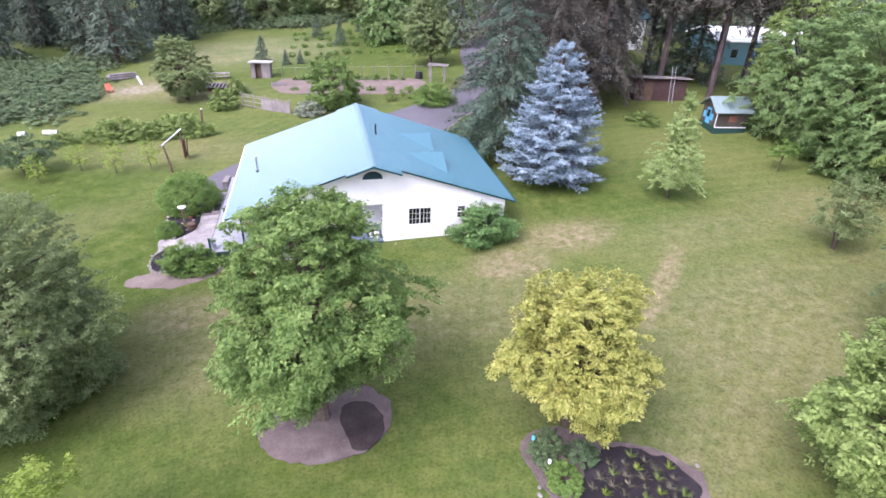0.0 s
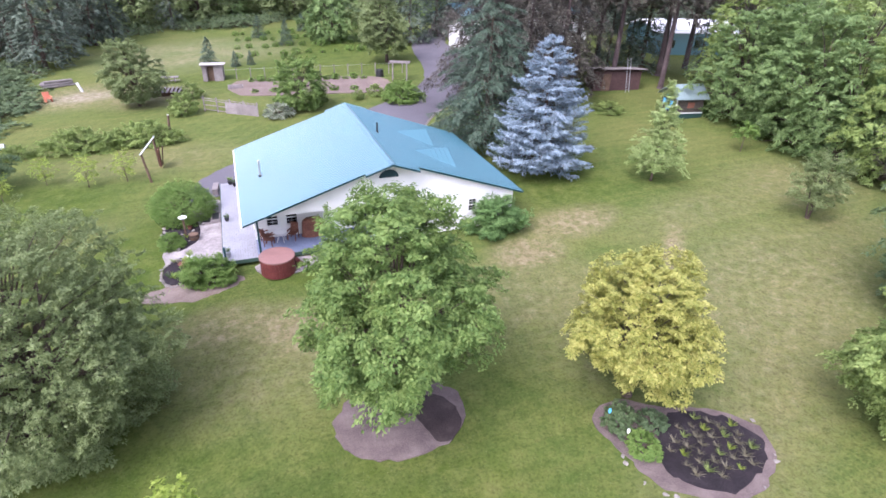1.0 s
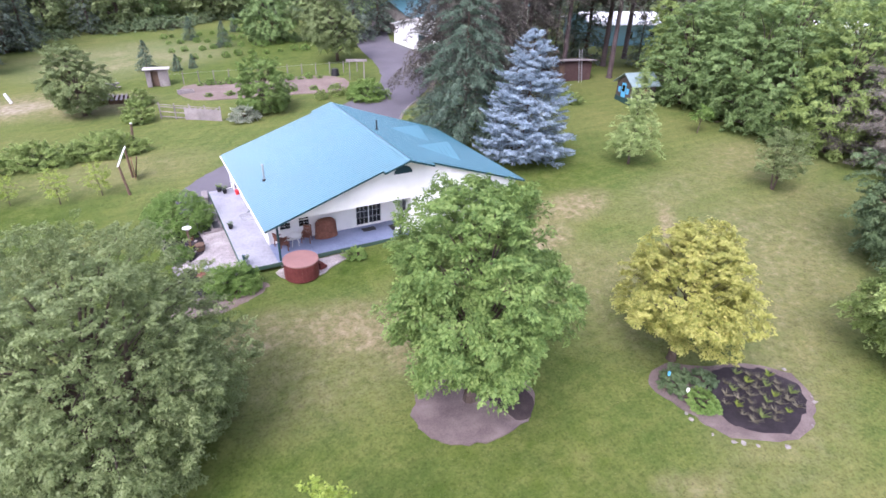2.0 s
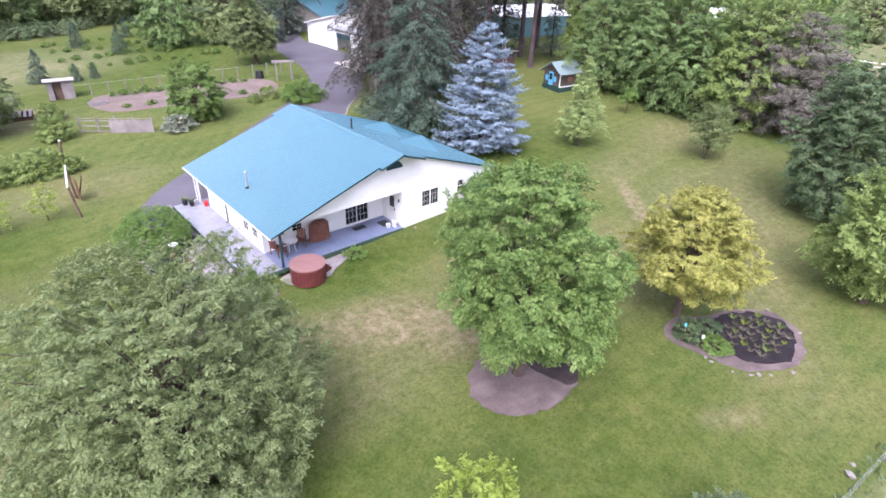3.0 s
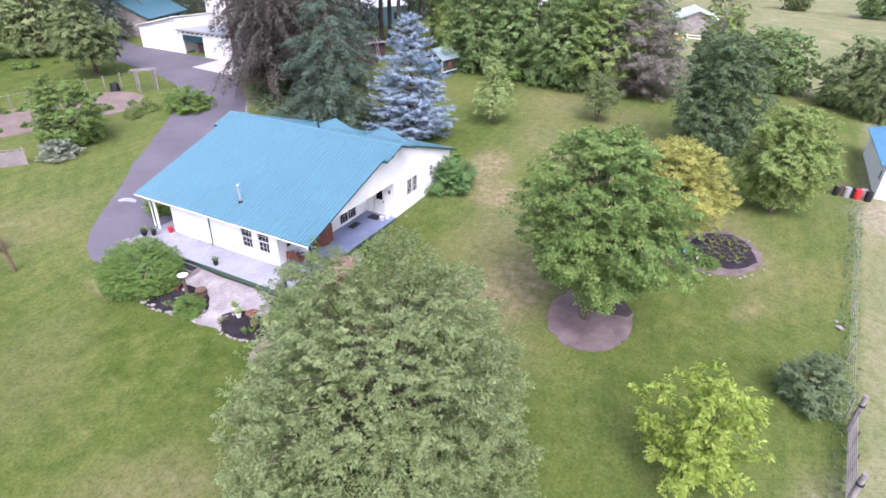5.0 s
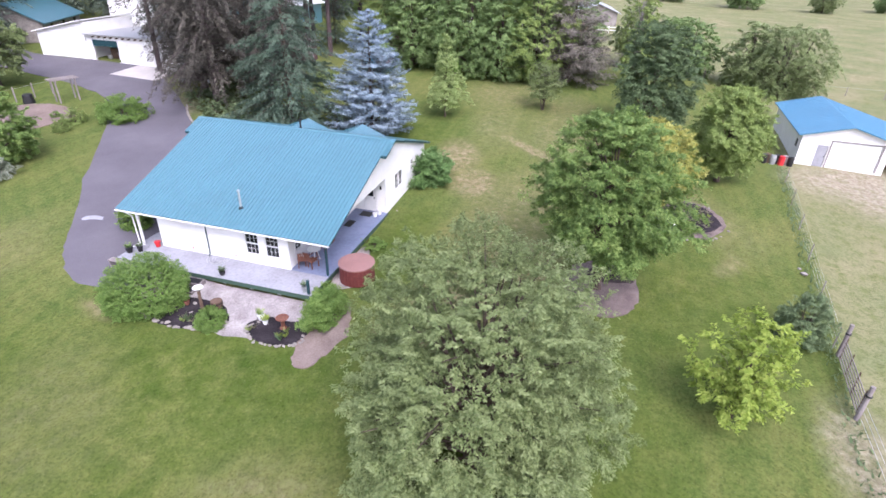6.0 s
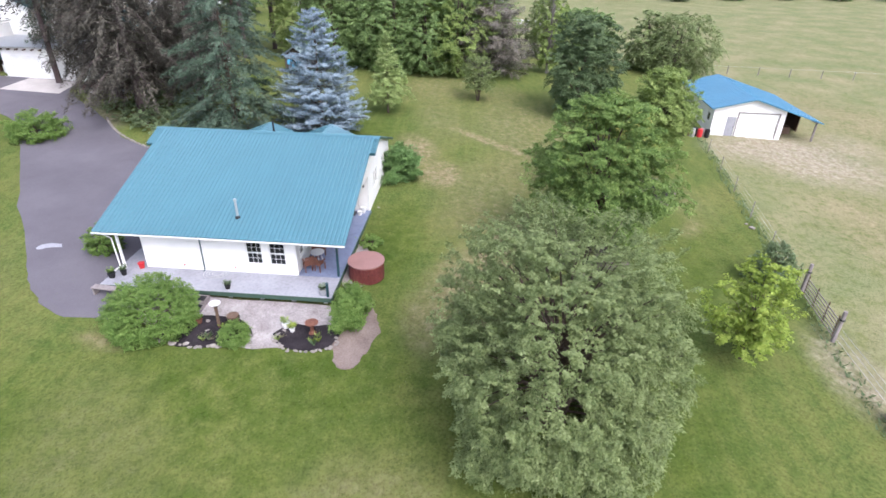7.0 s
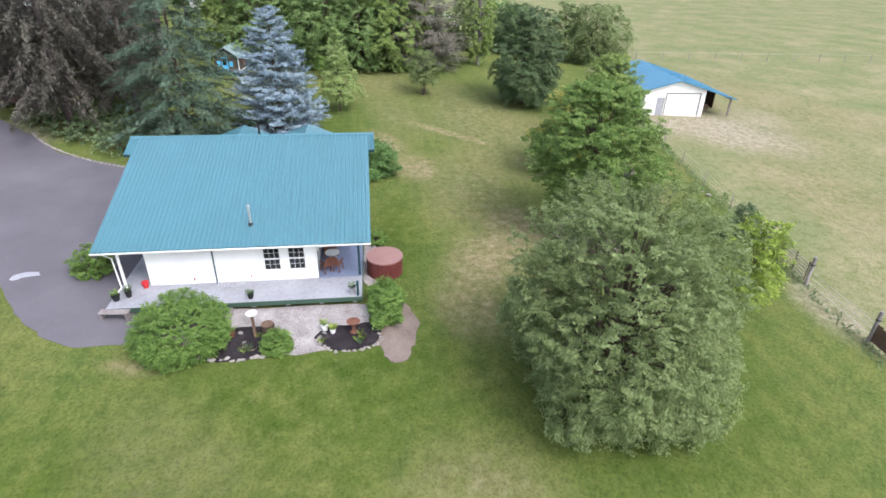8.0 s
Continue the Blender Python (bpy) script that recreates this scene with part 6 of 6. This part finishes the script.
for x, y, s_ in ((-9.5, 74, 0.8), (4.5, 66.8, 0.5), (8.6, 66.2, 0.5), (10.8, 66.9, 0.6)):
    put_copy(sb, x, y, x * 40, s_)
garden_fence = thing("garden_fence", pose(0, 0, 0), "thin pale posts and wire round the garden", "fence")
for k in range(14):
    x, y = -6 + 1.75 * k, 81.5 - 0.42 * k
    part("post", boxes((x - 0.05, x + 0.05, y - 0.05, y + 0.05, gz(x, y) - 0.1, gz(x, y) + 1.5)), OLD_WOOD, garden_fence)
part("wire", tube(bmesh.new(), [(-6, 81.5, gz(-6, 81.5) + 1.3), (16.75, 76.04, gz(16.75, 76) + 1.3)], [0.012] * 2, 4), GALV, garden_fence)
tiny = bush("crop_plant", 5, 74, 0.55, 0.5, L_BUSH, "low row of vegetable plants", "plant", seed=60, sprays=56, per=9, size=0.08, group="vegetable rows")
for k in range(26):
    put_copy(tiny, -2.5 + 1.15 * (k % 13), 79.2 - 0.33 * (k % 13) + 1.0 * (k // 13) - 6.5 * (k // 13) * (k % 2), k * 40, 0.8 + 0.4 * rng0.random())
small_con = needle_tree("garden_conifer", -7.6, 92, 4.0, 1.5, L_SPRUCE, "small young conifer on the grass", seed=61, clear=0.2, layers=14, around=10, twigs=4, per=6, size=0.14, trunk=0.07, group="young conifers")
for x, y, s_ in ((-4.1, 89.6, 0.55), (0.8, 114, 0.95), (4.6, 104, 1.0), (-2.0, 90, 0.5), (9, 118, 0.8)):
    put_copy(small_con, x, y, x * 31, s_)
berry = bush("berry_bush", 10, 100, 1.1, 0.8, L_BUSH, "small berry bush in a row", seed=62, sprays=48, per=13, size=0.11, group="berry rows")
for r_ in range(4):
    for k in range(13):
        put_copy(berry, -3 + 2.0 * k + jitter(0.3), 96 + 7.5 * r_ - 0.3 * k + jitter(0.4), k * 47, 0.45 + 0.5 * rng0.random())


# ---------------------------------------------------------------- woods and thickets
fir = [needle_tree("fir_tree", 24 + 6 * k, 96 + 4 * k, 18 + 2 * k, 3.8, L_FIR, "tall dark fir at the wood's edge", seed=70 + k, clear=0.6, layers=17, around=11, twigs=4, per=5, size=0.31, rise=0.1, droop=0.4, power=0.6, trunk=0.28, group="woodland firs", ragged=0.3, hang=0.3, slim=0.4) for k in range(3)]
lower = [needle_tree("pine_tree", 20.1, 58.3, 17, 5.0, L_BROWN, "tall pine with drooping brown-grey twigs", seed=80, clear=2.8, layers=19, around=11, twigs=8, per=16, size=0.17, rise=0.35, droop=0.75, power=0.35, trunk=0.36, bark=PINE_BARK, ragged=0.4, group="pines by the drive", hang=0.55, width=0.3, slim=0.3),
         needle_tree("pine_tree", 40.5, 62.5, 24, 4.0, L_BROWN, "tall bare-trunked pine with a purple-brown trunk", seed=81, clear=9.5, layers=20, around=9, twigs=5, per=8, size=0.3, rise=0.2, droop=0.5, power=0.4, trunk=0.34, bark=PINE_BARK, ragged=0.4, group="tall pines", hang=0.3)]
broad = [leafy_tree("broadleaf_tree", 43.5, 45.5 - 8 * k, 10.5 + k, 4.6, (L_WOOD, L_WOOD, L_PALE)[k], "full green broadleaf tree along the lawn", seed=90 + k, clear=0.3, sprays=560, per=40, length=1.10, width=0.47, size=0.138, trunk=0.25, group="boundary trees") for k in range(3)]
far_tree = [leafy_tree("broadleaf_tree", 12 + 8 * k, 104 - 4 * k, 9 + k, 4.4, (L_WOOD, L_WILLOW)[k], "broadleaf tree beyond the garden", seed=120 + k, clear=0.4, sprays=384, per=15, length=1.19, width=0.50, size=0.3, trunk=0.25, group="far trees") for k in range(2)]
thick = bush("thicket", -30, 72, 2.0, 2.6, L_THICKET, "tangled green thicket at the lawn's edge", "thicket", seed=95, sprays=62, per=16, size=0.165, group="thickets")
for x, y, s_, a in ((24.6, 63.2, 0.95, 40), (29.5, 67.5, 1.1, 130), (23.5, 54.0, 0.85, 220), (30, 58, 1.0, 300)):
    put_copy(lower[0], x, y, a, s_)
for x, y, s_ in ((37, 66, 1.0), (44, 57.5, 1.0), (48, 63, 1.1), (33, 64, 0.95), (43, 70, 1.05), (51, 56, 1.0), (36, 73, 1.1), (28, 72, 0.9), (55, 66, 1.1)):
    put_copy(lower[1], x, y, x * 53, s_)
for x, y, s_ in ((38, 71, 0.62), (43, 67.5, 0.6), (33.5, 76, 0.7), (47.5, 69, 0.55), (41, 79, 0.75), (52.5, 61, 0.5)):
    put_copy(fir[int(x) % 3], x, y, x * 41, s_)
for x, y, k, s_ in ((44.5, 41, 1, 1.0), (43, 33.5, 0, 0.95), (46.5, 30, 1, 1.0), (48, 38, 2, 1.15), (49, 45, 0, 1.15), (50, 33, 1, 1.1), (52, 26, 0, 1.0), (56, 32, 2, 1.1), (47.5, 50, 2, 1.1)):
    put_copy(broad[k], x, y, x * 61 + y * 17, s_)
needle_tree("russet_pine_tree", 44.8, 25.2, 10.8, 5.6, L_RUSSET, "bushy russet-brown pine beside the lawn", seed=98, clear=0.3, layers=18, around=14, twigs=8, per=18, size=0.15, rise=0.2, droop=0.1, power=0.5, trunk=0.25, ragged=0.3, plump=0.8)
rng1 = np.random.default_rng(12)
# shrubs under the pines and the spruce
for x, y, s_ in ((15.5, 52.6, 0.85), (17.2, 55.6, 0.8), (18.9, 58.0, 0.75), (14.4, 50.3, 0.8), (21.3, 61.5, 0.6), (13.2, 48.6, 0.7), (21, 54, 0.8), (18.3, 53, 0.8), (16.3, 51.3, 0.7), (23, 57.5, 0.9), (25.5, 60.5, 0.7), (28, 65, 0.6), (20, 50.5, 0.7), (17.2, 54.2, 0.5), (14.3, 50.2, 0.55), (20.2, 57, 0.6), (22.5, 60.5, 0.5)):
    put_copy(thick, x, y, x * 71, s_)
# thicket along the left edge
for k in range(115):
    x, y = -58 + 32 * rng1.random(), 67 + 36 * rng1.random()
    if x > -27 - 0.16 * max(0, y - 72) + 0 or (x > -30 and y > 84):
        x -= 8
    put_copy(thick, x, y, 360 * rng1.random(), 0.9 + 0.5 * rng1.random(), 0.45 + 0.4 * rng1.random())
# woods: left, far and right
count = 0
while count < 105:
    u = rng1.random()
    if u < 0.42:
        x, y = -75 + 62 * rng1.random(), 99 + 50 * rng1.random()
        if x > -30 and y < 103 + (x + 30) * 1.2:
            continue
    elif u < 0.62:
        x, y = -20 + 75 * rng1.random(), 152 + 45 * rng1.random()
    elif u < 0.90:
        x, y = 46 + 42 * rng1.random(), 52 + 75 * rng1.random()
        if abs(x - 64) < 9 and y < 82 or math.hypot(x - 46, y - 88) < 8:
            continue
    else:
        x, y = -85 + 25 * rng1.random(), 55 + 45 * rng1.random()
    put_copy(fir[int(3 * rng1.random())], x, y, 360 * rng1.random(), 0.8 + 0.45 * rng1.random())
    count += 1
for k in range(46):
    if k < 22:
        x, y = -25 + 70 * rng1.random(), 135 + 22 * rng1.random()
    elif k < 32:
        x, y = 30 + 18 * rng1.random(), 108 + 25 * rng1.random()
    else:
        x, y = 168 + 30 * rng1.random(), -140 + 290 * (k - 32) / 14
    put_copy(far_tree[k % 2], x, y, 360 * rng1.random(), 0.85 + 0.5 * rng1.random())
for k in range(40):
    put_copy(thick, -28 + 66 * rng1.random(), 128 + 10 * rng1.random(), 360 * rng1.random(), 0.8 + 0.6 * rng1.random())
for x, y, k, s_ in ((60, 17, 1, 0.85), (58, 10, 2, 0.8), (55, 3, 1, 0.8), (63, 12, 0, 0.8), (90, 60, 0, 1), (96, 48, 1, 1), (104, 70, 2, 1.1), (118, 55, 0, 1.2), (125, 40, 1, 1.1), (84, 75, 2, 1.1), (110, 85, 1, 1.2), (130, 70, 0, 1.2), (135, 88, 2, 1.3)):
    put_copy(far_tree[k % 2], x, y, x * 37 + y, s_)
white_rail = thing("rail_fence", pose(0, 0, 0), "white rail fence beyond the trees", "fence")
for k in range(16):
    x, y = 84 + 0.8 * k, 58 - 3.0 * k
    part("post", boxes((x - 0.08, x + 0.08, y - 0.08, y + 0.08, gz(x, y) - 0.1, gz(x, y) + 1.3)), TRIM, white_rail)
for z in (0.55, 1.1):
    part("rail", tube(bmesh.new(), [(84, 58, gz(84, 58) + z), (96, 13, gz(96, 13) + z)], [0.07, 0.07], 6), TRIM, white_rail)


# ---------------------------------------------------------------- vehicles and far odds and ends
def pickup(x, y, turn, paint, label):
    t = thing("pickup_truck", pose(x, y, gz(x, y), 0, 0, turn), label, "truck")
    part("body", prism(bmesh.new(), [(-2.5, 0.45), (2.5, 0.45), (2.5, 0.95), (1.2, 1.05), (0.7, 1.65), (-0.5, 1.7), (-0.7, 1.05), (-2.5, 1.05)], "y", -0.9, 0.9), paint, t)
    part("windscreen", boxes((0.0, 0.5, -0.92, 0.92, 1.12, 1.55)), GLASS, t)
    part("bumper", boxes((-2.6, -2.5, -0.85, 0.85, 0.45, 0.65), bevel=0.02), GALV, t)
    for wx in (-1.6, 1.6):
        for wy in (-0.82, 0.82):
            w = part("wheel", tube(bmesh.new(), [(wx, wy - 0.12, 0.36), (wx, wy + 0.12, 0.36)], [0.36, 0.36], 16), BLACK, t)
            part("rim", tube(bmesh.new(), [(wx, wy - 0.13, 0.36), (wx, wy + 0.13, 0.36)], [0.2, 0.2], 12), GALV, w)
    return t


pickup(26.1, 65.0, 100, RED_WOOD, "dull red and silver pickup truck parked behind the pines")
tall = leafy_tree("poplar_tree", 47.5, 17.6, 15, 2.2, L_PALE, "narrow pale-trunked poplar at the field edge", seed=111, clear=1.0, sprays=480, per=44, length=0.64, width=0.27, size=0.120, trunk=0.2, bark=STONE)
ot_ = thing("orange_tarp", pose(93, 27, gz(93, 27)), "orange tarp over a low stack in the field", "tarp")
part("cover", tube(bmesh.new(), [(0, 0, 0), (0, 0, 0.8), (0, 0, 1.3)], [1.2, 1.1, 0.5], 7), ORANGE, ot_)


# ---------------------------------------------------------------- grass: short tufts on the lawn, long stalks at the fence
def grass_field(name, n, area, h, mat, label, seed, keep=None):
    rng = np.random.default_rng(seed)
    x = area[0] + (area[1] - area[0]) * rng.random(n)
    y = area[2] + (area[3] - area[2]) * rng.random(n)
    if keep is not None:
        m = keep(x, y)
        x, y = x[m], y[m]
    k = len(x)
    a = rng.random(k) * 6.283
    up = h * (0.5 + rng.random(k))
    along = np.stack([np.cos(a) * up * 0.7, np.sin(a) * up * 0.7, up], 1)
    c = np.stack([x, y, ground_z(x, y)], 1) + along * 0.45
    v, f = leaf_faces(rng, c, np.stack([-np.sin(a), np.cos(a), 0.4 + 0 * a], 1), np.linalg.norm(along, axis=1) * 0.5, 0.35, along)
    return tagged(new(name, np_mesh(name, v, f, mat)), label, "grass", kind="stuff")


def on_lawn(x, y):
    house_side = (x > -11) & (x < 13) & (y > 30) & (y < 47)
    ring = ((x + 0.2) / 2.9) ** 2 + ((y - 18.7) / 2.3) ** 2 < 1
    bed = ((x - 10.4) / 3.4) ** 2 + ((y - 13.5) / 3.0) ** 2 < 1
    return ~(house_side | ring | bed) & (y > 7.6 - 0.104 * x)


grass_field("lawn_grass", 60000, (-32, 20, 6, 48), 0.045, L_GRASS, "short mown grass tufts on the lawn", 201, on_lawn)
grass_field("fence_grass", 7000, (-16, 24, 3, 10), 0.2, L_THICKET, "long green grass along the fence", 202, lambda x, y: np.abs(y - (7.2 - 0.104 * x)) < 0.45)

hb = thing("half_barrel", pose(-8.6, 37.6, gz(-8.6, 37.6) + 0.05, 0, 0, 20), "dark wooden half barrel in the planting bed", "barrel")
part("tub", tube(bmesh.new(), [(0, 0, 0), (0, 0, 0.2), (0, 0, 0.4)], [0.26, 0.31, 0.29], 14), BROWN_WOOD, hb)
part("hoop", tube(bmesh.new(), [(0, 0, 0.28), (0, 0, 0.32)], [0.318, 0.316], 14), BLACK, hb)
simple_pot("flower_pot", -8.75, 34.9, gz(-8.75, 34.9) + 0.04, 0.18, 0.3, WHITE, "white pot of flowers beside the bed", L_PALE, 8)
simple_pot("flower_pot", -9.0, 34.5, gz(-9.0, 34.5) + 0.04, 0.14, 0.22, WHITE, "small white pot of flowers beside the bed", L_BRIGHT, 9)
simple_pot("clay_pot", -8.9, 39.2, gz(-8.9, 39.2) + 0.05, 0.15, 0.24, RUST, "clay pot with a plant beside the bed", L_BUSH, 10)
hose = thing("garden_hose", pose(-5.1, 39.9, FLOOR + 0.004), "coiled pale garden hose on the deck", "hose")
part("coil", tube(bmesh.new(), [((0.22 + 0.012 * k) * math.cos(k * 0.5), (0.22 + 0.012 * k) * math.sin(k * 0.5), 0.02 + 0.0008 * k) for k in range(44)], [0.014] * 44, 5), GALV, hose)
for yy in (38.9, 41.8):
    tp = thing("outdoor_tap", pose(-4.82, yy, FLOOR + 0.3), "small brass garden tap on the white wall", "tap")
    part("spout", tube(bmesh.new(), [(0.0, 0, 0), (-0.1, 0, 0), (-0.12, 0, -0.06)], [0.02, 0.02, 0.015], 6), RUST, tp)
    part("handle", tube(bmesh.new(), [(-0.07, 0, 0.02), (-0.07, 0, 0.05)], [0.035, 0.035], 8), RED, tp)
